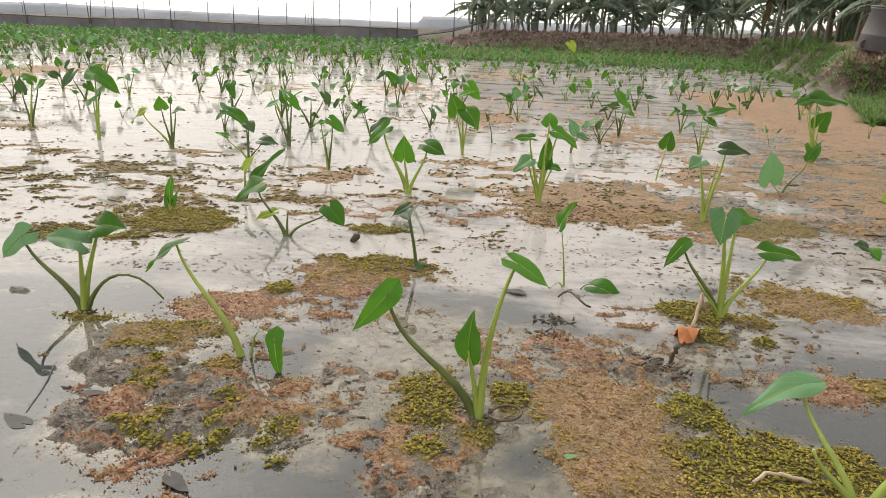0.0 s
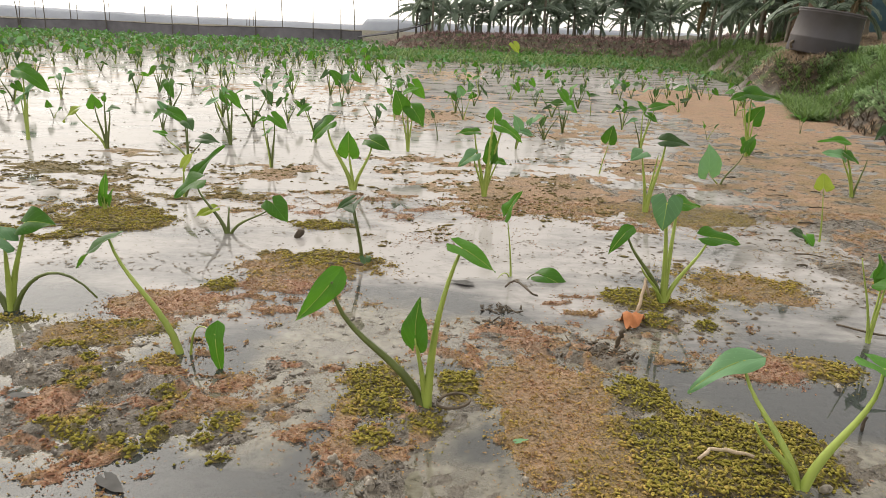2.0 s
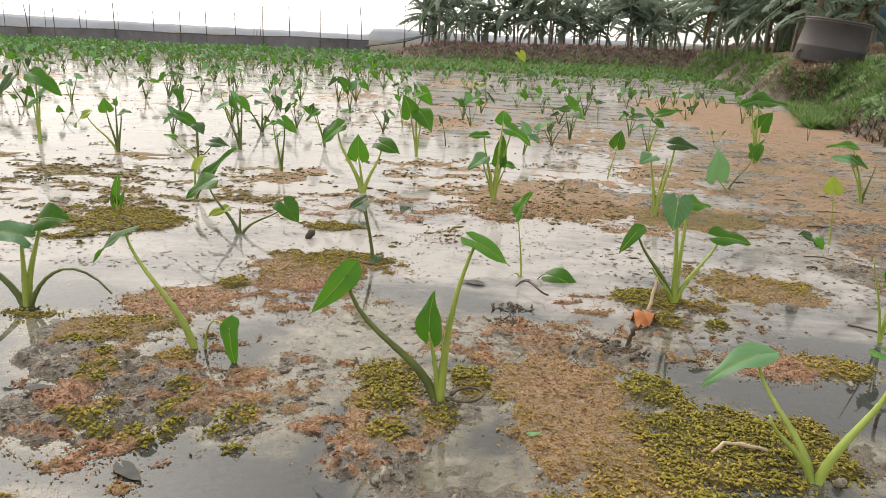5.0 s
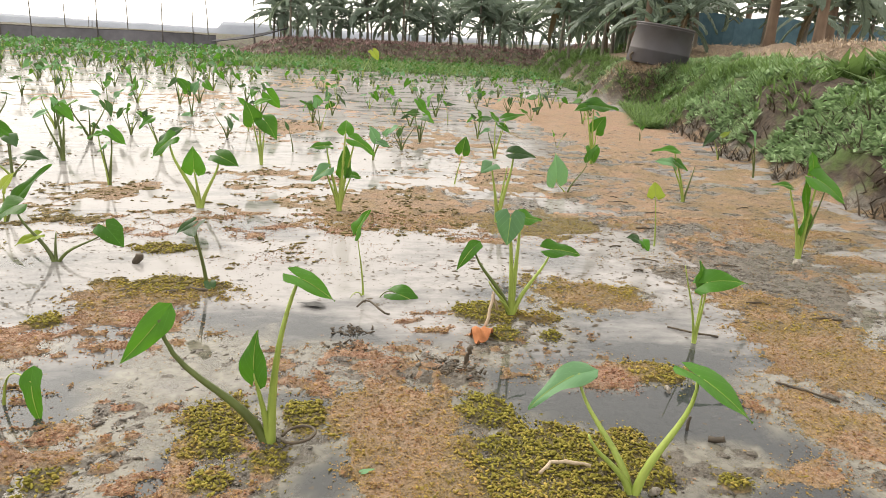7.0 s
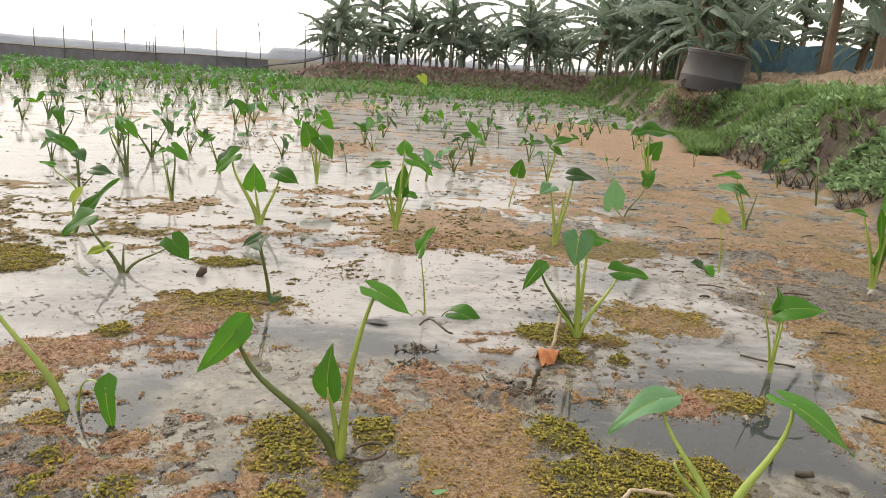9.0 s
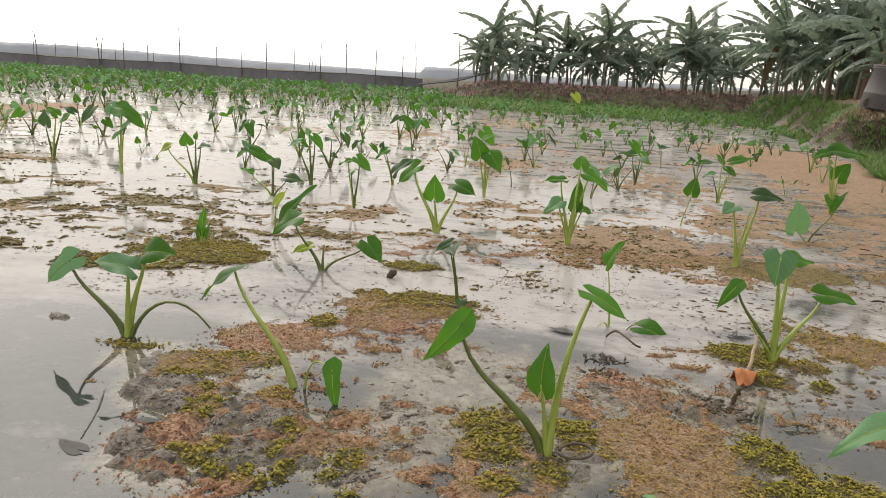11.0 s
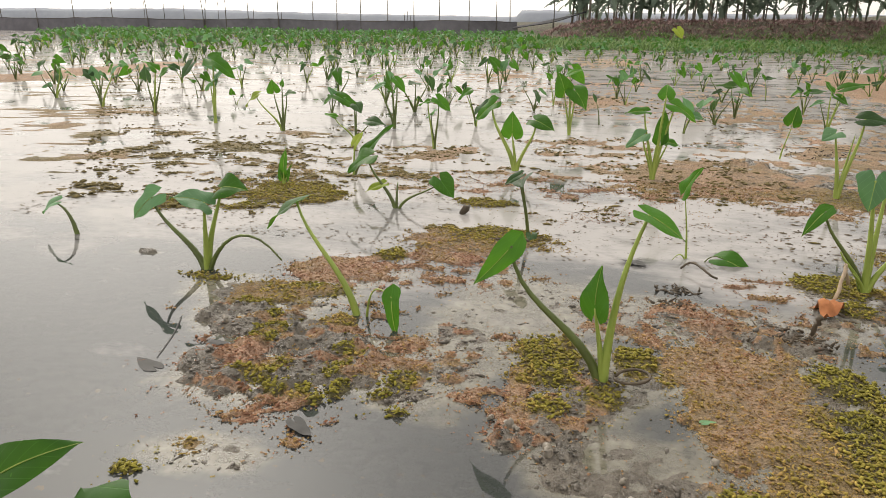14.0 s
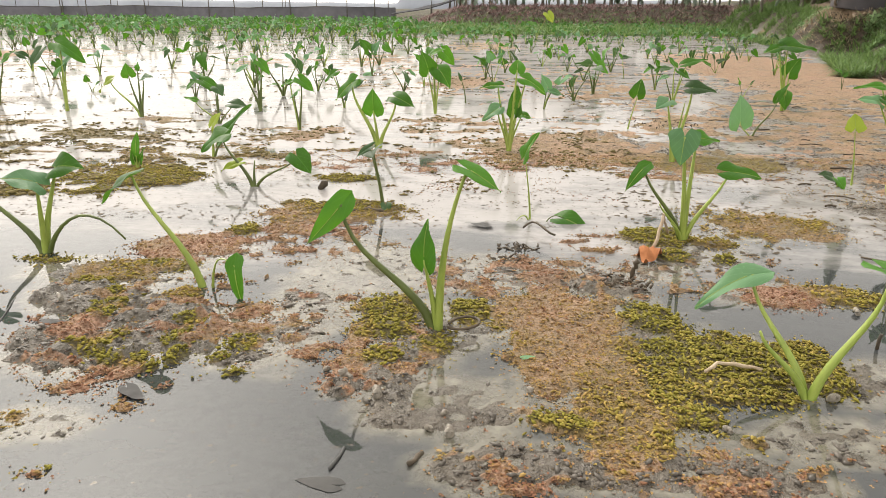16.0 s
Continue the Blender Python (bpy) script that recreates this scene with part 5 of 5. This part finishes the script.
def bank_spot(near, far, inner, outer, clump=0.0):
    def pick(rnd):
        for attempt in range(12):
            y = near + (far - near) * rnd.random() ** 1.3
            x = float(bank_foot(y)) + rnd.uniform(inner, outer)
            if noise.noise((x * 1.4, y * 1.4, clump)) > -0.22 and (x - 4.75) ** 2 + (y - 10.7) ** 2 > 0.1:
                break
        return x, y
    return pick


scatter_blades("bank_grass", "long green grass tufts over the earth bank", 450, bank_spot(2.6, 9, 0.4, 1.3, 3.1), 0.2, grass_mat, 1, 0.035, 7)
scatter_blades("bank_weeds", "low glaucous leafy weeds covering the bank slope", 16000, bank_spot(2.4, 14, 0.22, 1.35, 7.7), 0.066, weed_mat, 2, 0.3, 6)
scatter_blades("bank_bushes", "taller broad-leaved weeds on the bank shoulder", 420, bank_spot(2.6, 5.6, 0.6, 1.9, 4.4), 0.2, weed_mat, 12, 0.14, 8)
scatter_blades("bank_shrubs", "leafy green shrubs along the shoulder of the bank", 240, bank_spot(3.0, 5.2, 0.8, 1.5, 2.3), 0.3, grass_mat, 22, 0.13, 10)
scatter_blades("field_edge_grass", "bright grass along the field edge", 4600, bank_spot(7.0, 24, -0.3, 0.9, 1.2), 0.16, grass_mat, 3, 0.04, 6)
scatter_blades("dry_straw", "dry pale straw on top of the bank", 3000, bank_spot(3, 14, 0.9, 3.0, 5.5), 0.09, straw_mat, 4, 0.03, 5)
scatter_blades("straw_heap", "pale dry straw heaped round the foot of the drum", 700, lambda r: (4.75 + r.gauss(0, 0.3), 10.75 + r.gauss(0, 0.35)), 0.1, straw_mat, 14, 0.035, 5)
scatter_blades("bank_roots", "dead brown roots and stems on the bank face", 800, bank_spot(2.2, 11, 0.0, 0.5, 9.3), 0.14, stick_mat, 5, 0.03, 4)
scatter_blades("dry_brush", "dry reddish brush along the mound under the bananas", 3200, lambda r: (r.uniform(-3.2, 11.5), r.uniform(24.3, 28.5)), 0.17, brush_mat, 6, 0.06, 6)
scatter_blades("far_grass", "pale green grassy growth at the end of the field", 4200, lambda r: (r.uniform(-3.0, 7.5), r.uniform(17.5, 25)), 0.26, grass_mat, 7, 0.05, 5)


# ---- azolla fronds close by ----
FERN_STOPS = np.array([[0.265, 0.13, 0.08], [0.335, 0.215, 0.085], [0.32, 0.235, 0.06], [0.215, 0.19, 0.034]])


def fern_colour(hue, rnd):
    h = hue + rnd.normal(0, 0.1, len(hue))
    return np.stack([np.interp(h, (0.1, 0.35, 0.6, 0.88), FERN_STOPS[:, k]) for k in range(3)], -1)


def coloured_heap(name, label, v, f, colours):
    me = bpy.data.meshes.new(name)
    me.from_pydata(v.tolist(), [], f.tolist())
    me.polygons.foreach_set("use_smooth", np.ones(len(f), dtype=bool))
    layer = me.color_attributes.new("tint", "FLOAT_COLOR", "POINT")
    layer.data.foreach_set("color", np.concatenate([colours, np.ones((len(colours), 1))], 1).astype(np.float32).ravel())
    me.materials.append(frond_mat)
    return tagged(new(name, me), label, "azolla", kind="stuff")


def build_fronds():
    """Fine flat scales, thickest on the tan and rusty mats."""
    rnd = np.random.RandomState(8)
    n = 420000
    x, y = rnd.uniform(-1.5, 2.3, n), 0.8 + 2.3 * rnd.uniform(0, 1, n) ** 1.5
    h, c, hue, land = ground_height(x, y)
    stray, stray_hue = cover_and_hue(x + rnd.normal(0, 0.022, n), y + rnd.normal(0, 0.028, n))
    c, hue = np.maximum(c, 0.8 * stray), np.where(c > 0.1, hue, stray_hue)
    lone = (rnd.uniform(0, 1, n) < 0.009) & (mud_height(x, y) > -0.012) & (y < 2.2)
    keep = ((c > 0.1 + 0.75 * rnd.uniform(0, 1, n)) | lone) & (rnd.uniform(0, 1, n) < 1.0 - 0.5 * hue) & (land < 0.05)
    hue = np.where(lone, 0.25, hue)
    x, y, h, hue = x[keep][:110000], y[keep][:110000], h[keep][:110000], hue[keep][:110000]
    n = len(x)
    col = fern_colour(hue, rnd)
    size = rnd.uniform(0.002, 0.005, n)
    vs, cs = [], []
    for b in range(3):
        a, up = rnd.uniform(0, 6.28, n), rnd.uniform(0.1, 1.1, n)
        dx, dy, dz = np.cos(a) * np.cos(up) * size, np.sin(a) * np.cos(up) * size, np.sin(up) * size
        wx, wy = -np.sin(a) * size * 0.42, np.cos(a) * size * 0.42
        z0 = np.maximum(h, 0.0) - 0.001
        vs.append(np.stack([np.stack([x, y, z0], -1), np.stack([x + dx * 0.6 + wx, y + dy * 0.6 + wy, z0 + dz * 0.75], -1), np.stack([x + dx * 1.2, y + dy * 1.2, z0 + dz * 0.8], -1), np.stack([x + dx * 0.6 - wx, y + dy * 0.6 - wy, z0 + dz * 0.75], -1)], 1))
        cs.append(np.repeat(col[:, None, :], 4, 1))
    v = np.concatenate(vs, 1).reshape(-1, 3)
    return coloured_heap("azolla", "fine azolla fern scales from rust to yellow-green", v, np.arange(len(v)).reshape(-1, 4), np.concatenate(cs, 1).reshape(-1, 3))


def build_lumps():
    """Curled, knobbly lumps of the greener azolla, lying over one another with gaps between."""
    rnd = np.random.RandomState(18)
    n = 130000
    x, y = rnd.uniform(-1.5, 2.0, n), 0.8 + 1.9 * rnd.uniform(0, 1, n) ** 1.3
    h, c, hue, land = ground_height(x, y)
    stray, stray_hue = cover_and_hue(x + rnd.normal(0, 0.014, n), y + rnd.normal(0, 0.02, n))
    c, hue = np.maximum(c, 0.7 * stray), np.where(c > 0.1, hue, stray_hue)
    keep = (c > 0.3 + 0.6 * rnd.uniform(0, 1, n)) & (rnd.uniform(0, 1, n) < 0.05 + 0.95 * smooth(0.4, 0.72, hue)) & (land < 0.05)
    x, y, h, hue = x[keep][:19000], y[keep][:19000], h[keep][:19000], hue[keep][:19000]
    n = len(x)
    rings, sides = 4, 5
    length, thick = rnd.uniform(0.005, 0.012, n), rnd.uniform(0.0013, 0.0027, n)
    a, bend, tip = rnd.uniform(0, 6.28, n), rnd.uniform(-1.3, 1.3, n), rnd.uniform(-0.35, 0.5, n)
    col = fern_colour(hue + 0.08, rnd)
    vs, cs = np.zeros((n, rings * sides, 3)), np.zeros((n, rings * sides, 3))
    for r in range(rings):
        w = r / (rings - 1) - 0.5
        along, across = length * w, length * bend * (w * w - 0.08)
        fat = thick * (1 - (2 * w) ** 4 * 0.75)
        for q in range(sides):
            k = 2 * math.pi * q / sides
            fat_q = fat * rnd.uniform(0.6, 1.4, n)
            side, lift = across + fat_q * math.cos(k) * 1.15, fat_q * math.sin(k) + along * tip
            vs[:, r * sides + q] = np.stack([x + along * np.cos(a) - side * np.sin(a), y + along * np.sin(a) + side * np.cos(a), np.maximum(h, 0.0) + 0.0025 + lift], -1)
            cs[:, r * sides + q] = col * rnd.uniform(0.75, 1.2, (n, 1))
    one = [(r * sides + q, r * sides + (q + 1) % sides, (r + 1) * sides + (q + 1) % sides, (r + 1) * sides + q) for r in range(rings - 1) for q in range(sides)]
    f = (np.array(one)[None] + rings * sides * np.arange(n)[:, None, None]).reshape(-1, 4)
    return coloured_heap("azolla_lumps", "curled knobbly lumps of yellow-green azolla", vs.reshape(-1, 3), f, cs.reshape(-1, 3))


build_fronds()
build_lumps()


# ---- flotsam and clods ----
def scatter_bits(name, label, category, count, spot, low, high, material, seed, lift, flat, soft=False):
    """Small irregular lumps or scraps: squashed, jittered octahedra joined into one heap."""
    rnd = np.random.RandomState(seed)
    base = np.array([[1, 0, 0], [0.3, 0.9, 0], [-0.9, 0.35, 0], [-0.4, -0.9, 0], [0.6, -0.7, 0], [0, 0, 1], [0, 0, -1]], dtype=float)
    tri = [(0, 1, 5), (1, 2, 5), (2, 3, 5), (3, 4, 5), (4, 0, 5), (1, 0, 6), (2, 1, 6), (3, 2, 6), (4, 3, 6), (0, 4, 6)]
    x, y, h = spot(rnd, count)
    n = len(x)
    size = rnd.uniform(low, high, n) * rnd.uniform(0.4, 1, n)
    a = rnd.uniform(0, 6.28, n)
    long = rnd.uniform(1.0, 2.6, n)
    p = base[None] * (1 + rnd.uniform(-0.35, 0.35, (n, 7, 3)))
    px, py = p[:, :, 0] * (size * long)[:, None], p[:, :, 1] * size[:, None]
    v = np.stack([px * np.cos(a)[:, None] - py * np.sin(a)[:, None] + x[:, None], px * np.sin(a)[:, None] + py * np.cos(a)[:, None] + y[:, None], p[:, :, 2] * (size * flat)[:, None] + h[:, None] + lift], -1)
    f = (np.array(tri)[None] + 7 * np.arange(n)[:, None, None]).reshape(-1, 3)
    ob = new(name, mesh_of(name, v.reshape(-1, 3).tolist(), f.tolist(), material, soft))
    return tagged(ob, label, category, kind="stuff")


def on_water(near, far, spread):
    def pick(rnd, n):
        y = near + (far - near) * rnd.uniform(0, 1, n) ** 1.6
        x = rnd.uniform(-1, 1, n) * (0.6 + spread * y)
        keep = (x < bank_foot(y) - 0.1) & (fbm(x * 2.6, y * 3.4, 91, 4) + rnd.uniform(-0.06, 0.06, n) > 0.52)
        return x[keep], y[keep], np.maximum(0.0, ground_height(x[keep], y[keep])[0])
    return pick


def on_mud(rnd, n):
    x, y = rnd.uniform(-1.3, 2.2, n), 0.75 + 2.6 * rnd.uniform(0, 1, n) ** 1.7
    h, c, hue, land = ground_height(x, y)
    keep = (h > -0.0045) & (land < 0.02) & (c < 0.3) & (fbm(x * 11, y * 11, 97, 3) + 25 * np.minimum(h, 0.004) + rnd.uniform(-0.12, 0.12, n) > 0.5)
    return x[keep], y[keep], np.maximum(h[keep], -0.001)


debris_mat = simple("plant_litter", (0.03, 0.022, 0.014), (0.13, 0.095, 0.055), 60, 0.7, 0.4, 0.002)
clod_mat = simple("mud_clods", (0.04, 0.034, 0.028), (0.15, 0.13, 0.108), 60, 0.4, 0.5, 0.002)
scatter_bits("plant_litter", "dark scraps of rotting litter floating on the water", "litter", 16000, on_water(2.0, 11, 0.66), 0.0012, 0.0065, debris_mat, 3, 0.001, 0.12)
def on_right_flat(rnd, n):
    x, y = rnd.uniform(0.5, 2.9, n), 1.7 + 5.0 * rnd.uniform(0, 1, n) ** 1.3
    keep = (x < bank_foot(y)) & (fbm(x * 3, y * 4, 95, 3) + rnd.uniform(-0.1, 0.1, n) > 0.44)
    return x[keep], y[keep], np.maximum(0.0, ground_height(x[keep], y[keep])[0])


def on_mats(rnd, n):
    y = 2.2 + 5.0 * rnd.uniform(0, 1, n) ** 1.4
    x = rnd.uniform(-0.75, 0.62, n) * (0.3 + y)
    c, hue = cover_and_hue(x, y)
    keep = (c > 0.25) & (x < bank_foot(y) - 0.1) & (x < 0.7) & (rnd.uniform(0, 1, n) < 0.1 + 0.9 * hue) & (fbm(x * 9, y * 9, 99, 3) > 0.44)
    return x[keep], y[keep], np.maximum(0.0, ground_height(x[keep], y[keep])[0])


weed_lump_mat = simple("floating_weed", (0.07, 0.058, 0.024), (0.24, 0.19, 0.085), 50, 0.8, 0.4, 0.002, spec=0.2)
scatter_bits("floating_weed", "olive-brown lumps of floating weed on the open water", "weed", 60000, on_mats, 0.003, 0.012, weed_lump_mat, 6, 0.002, 0.55, True)
scatter_bits("stem_litter", "brown bits of stem scattered over the wet mud", "litter", 6500, on_right_flat, 0.002, 0.011, debris_mat, 5, 0.001, 0.3)
scatter_bits("mud_clods", "small wet crumbs of grey-brown mud", "mud", 42000, on_mud, 0.0015, 0.007, clod_mat, 4, 0.0005, 0.55, True)


# ---- single small things near the camera ----
def snail(x, y, size, turn, label="pale empty snail shell lying on the mud"):
    """A coiled shell: a tube that winds up a cone and widens to its mouth."""
    pts, radii = [], []
    size *= 0.82
    for k in range(34):
        w = k / 33
        a = 3.2 * 2 * math.pi * w
        r = size * 0.5 * w ** 1.4
        pts.append((r * math.cos(a), r * math.sin(a), size * 0.75 * (1 - w)))
        radii.append(size * (0.03 + 0.4 * w ** 1.5))
    v, f = tube(pts, radii, 9)
    ob = new("snail_shell", mesh_of("snail_shell", v, f, shell_mat))
    ob.matrix_basis = Matrix.Translation((x, y, max(0.0, level(x, y)) + size * 0.3)) @ Matrix.Rotation(turn, 4, "Z") @ Matrix.Rotation(1.1, 4, "X")
    return tagged(ob, label, "snail shell", "snail shells on the mud")


for sx, sy, size, turn in ((-0.101, 1.135, 0.016, 0.3), (-0.085, 1.12, 0.012, 2.0), (-0.031, 1.069, 0.019, 1.2), (0.082, 1.03, 0.012, 4.0), (0.091, 0.978, 0.017, 0.9), (0.063, 0.986, 0.012, 2.7),
                           (0.212, 1.114, 0.012, 5.0), (0.69, 1.129, 0.019, 3.3), (0.88, 1.488, 0.016, 1.0), (0.497, 1.024, 0.013, 2.2), (1.78, 2.373, 0.034, 0.4), (-0.738, 1.358, 0.015, 1.8), (-0.13, 1.15, 0.011, 3.9)):
    snail(sx, sy, size, turn)


def stick(points, r, label, name="stick", material=None):
    pts = [Vector(p) for p in points]
    fine = []
    for a, b in zip(pts, pts[1:]):
        fine += [a.lerp(b, k / 3) for k in range(3)]
    fine.append(pts[-1])
    rnd = random.Random(len(label) + int(1000 * pts[0].x))
    fine = [p + Vector((rnd.uniform(-1, 1), rnd.uniform(-1, 1), rnd.uniform(-0.5, 0.5))) * r * 0.5 for p in fine]
    v, f = tube(fine, [r * rnd.uniform(0.75, 1.15) for p in fine], 7)
    return tagged(new(name, mesh_of(name, v, f, material or stick_mat)), label, name)


stick([(0.451, 1.637, 0.0), (0.458, 1.63, 0.03), (0.462, 1.625, 0.05)], 0.006, "short cut stub sticking out of the mud", "stub", stick_mat)
stick([(0.87, 1.29, 0.004), (0.895, 1.27, 0.012)], 0.006, "short dark stick lying in the water")
stick([(0.845, 1.33, 0.0), (0.848, 1.33, 0.03)], 0.003, "thin dark stick standing in the mud")
stick([(1.16, 1.52, 0.003), (1.2, 1.47, 0.006), (1.25, 1.42, 0.003)], 0.003, "thin rotten twig lying on the water")
stick([(1.05, 1.85, 0.003), (1.1, 1.8, 0.006), (1.16, 1.78, 0.003)], 0.003, "thin rotten twig lying on the water")
stick([(-0.459, 2.404, -0.01), (-0.457, 2.404, 0.03)], 0.013, "dark stub standing in the water", "stub")
stick([(-0.31, 2.12, 0.004), (-0.25, 2.14, 0.008), (-0.2, 2.13, 0.004)], 0.006, "dark stick lying in the azolla")
stick([(0.505, 1.185, 0.012), (0.53, 1.21, 0.018), (0.56, 1.212, 0.016), (0.6, 1.2, 0.014)], 0.0035, "thin brown twig lying on the azolla", "stick", straw_mat)
stick([(0.06, 0.93, 0.0), (0.045, 0.9, 0.004)], 0.004, "dark broken twig in the shallow water")
# thin dark stalk shapes that go with the leaf shapes on the water
stick([(-0.861, 1.385, 0.0), (-0.83, 1.32, 0.001), (-0.79, 1.2, 0.0)], 0.002, "sodden leaf stalk lying on the water", "leaf_stalk", dark_leaf)
stick([(-0.05, 0.93, 0.002), (-0.06, 0.88, 0.002)], 0.0025, "sodden leaf stalk lying on the water", "leaf_stalk", dark_leaf)
for k in range(26):
    rnd = random.Random(4000 + k)
    sx, sy, a, ln = rnd.uniform(0.9, 2.3), rnd.uniform(1.9, 5.5), rnd.uniform(-0.5, 0.5), rnd.uniform(0.03, 0.1)
    h = max(0.0, level(sx, sy)) + 0.003
    stick([(sx, sy, h), (sx + 0.5 * ln * math.cos(a), sy + 0.5 * ln * math.sin(a), h + 0.004), (sx + ln * math.cos(a), sy + ln * math.sin(a), h)], rnd.uniform(0.0015, 0.0035), "thin rotten twig lying on the wet mud")

# a curled black rootlet beside the first plant
loop = [(0.062 + 0.03 * (1 - math.cos(w)) , 1.318 - 0.028 * math.sin(w), 0.014 + 0.012 * math.sin(w * 0.5)) for w in (6.0 * k / 16 for k in range(17))]
v, f = tube(loop, [0.0028] * 17, 6)
tagged(new("curled_rootlet", mesh_of("curled_rootlet", v, f, stick_mat)), "black curled rootlet at the foot of a taro", "rootlet")
loop = [(0.215 + 0.012 * k, 1.985 - 0.004 * k + 0.03 * math.sin(k * 0.8), 0.012 + 0.012 * math.sin(k * 0.5)) for k in range(8)]
v, f = tube(loop, [0.003] * 8, 6)
tagged(new("curled_rootlet", mesh_of("curled_rootlet", v, f, stick_mat)), "black curled rootlet beside a thin taro", "rootlet")


def lying_leaf(x, y, size, turn, material, label, crumple, tilt=0.0, lift=0.003):
    bv, bf, buv = taro_blade(size, 0.75 if crumple > 0.2 else 0.5, turn, 12, 4)
    rnd = random.Random(int(turn * 100))
    out = []
    for q in bv:
        z = (0.12 if crumple > 0.02 else 0.0) * q.z + crumple * size * (noise.noise((q.x * 40, q.y * 40, turn)) + 0.4)
        out.append((q.x, q.y, max(z, 0.0) + lift))
    m = Matrix.Translation((x, y, max(0.0, level(x, y)))) @ Matrix.Rotation(turn, 4, "Z") @ Matrix.Rotation(tilt, 4, "Y")
    ob = new("fallen_leaf", mesh_of("fallen_leaf", [m @ Vector(q) for q in out], bf, material, True, buv))
    return tagged(ob, label, "leaf")


# a dark grey leaf shape laid flat on the open water
lying_leaf(-0.775, 1.165, 0.06, 2.75, dark_leaf, "dark flat taro-leaf shape on clear water", 0.004, 0.0, 0.0008)
lying_leaf(-0.72, 1.28, 0.04, 0.4, dark_leaf, "dark sodden leaf scrap at the mud edge", 0.1)
lying_leaf(-0.43, 1.05, 0.05, 5.6, dark_leaf, "dark sodden leaf scrap at the mud edge", 0.1)
lying_leaf(-0.05, 0.85, 0.05, 3.0, dark_leaf, "dark flat taro-leaf shape on clear water", 0.004, 0.0, 0.0008)
lying_leaf(0.205, 1.217, 0.022, 0.5, pale_leaf, "small pale green leaflet lying on azolla", 0.1)
lying_leaf(0.523, 1.798, 0.066, 4.4, dead_leaf, "withered orange-brown leaf hanging on a pale stalk", 0.55)
lying_leaf(0.11, 2.019, 0.06, 2.8, dark_leaf, "dark sodden leaf floating on the water", 0.1)
stick([(0.535, 1.81, 0.025), (0.56, 1.86, 0.075), (0.565, 1.88, 0.09), (0.59, 1.915, 0.03)], 0.004, "pale dry stalk of the withered leaf", "leaf_stalk", straw_mat)


def rough_heap(x, y, r, label, seed, material):
    """A small heap of rotten stems and mud crumbs."""
    rnd = random.Random(seed)
    bits = []
    for k in range(38):
        a, d = rnd.uniform(0, 6.28), r * math.sqrt(rnd.random())
        p = Vector((x + d * math.cos(a) * 1.6, y + d * math.sin(a), max(0.0, level(x, y)) - 0.002))
        t = rnd.uniform(0, 6.28)
        ln = rnd.uniform(0.006, 0.02)
        bits.append(tube([p, p + Vector((ln * math.cos(t), ln * math.sin(t), rnd.uniform(0, 0.01)))], [rnd.uniform(0.0015, 0.005), 0.0015], 5))
    v, f = joined(bits)
    return tagged(new("rotten_stems", mesh_of("rotten_stems", v, f, material)), label, "litter", kind="stuff")


rough_heap(0.37, 1.62, 0.06, "small heap of rotten stems in the mud", 1, stick_mat)
rough_heap(0.44, 1.585, 0.03, "clump of black rotten stems round a stub", 2, stick_mat)
rough_heap(0.2, 1.85, 0.035, "black rotten scraps on the water", 3, stick_mat)
rough_heap(0.95, 4.0, 0.14, "low heap of rotten stems in the water", 4, stick_mat)
rough_heap(0.183, 1.741, 0.03, "black rotten scraps on the water", 6, stick_mat)
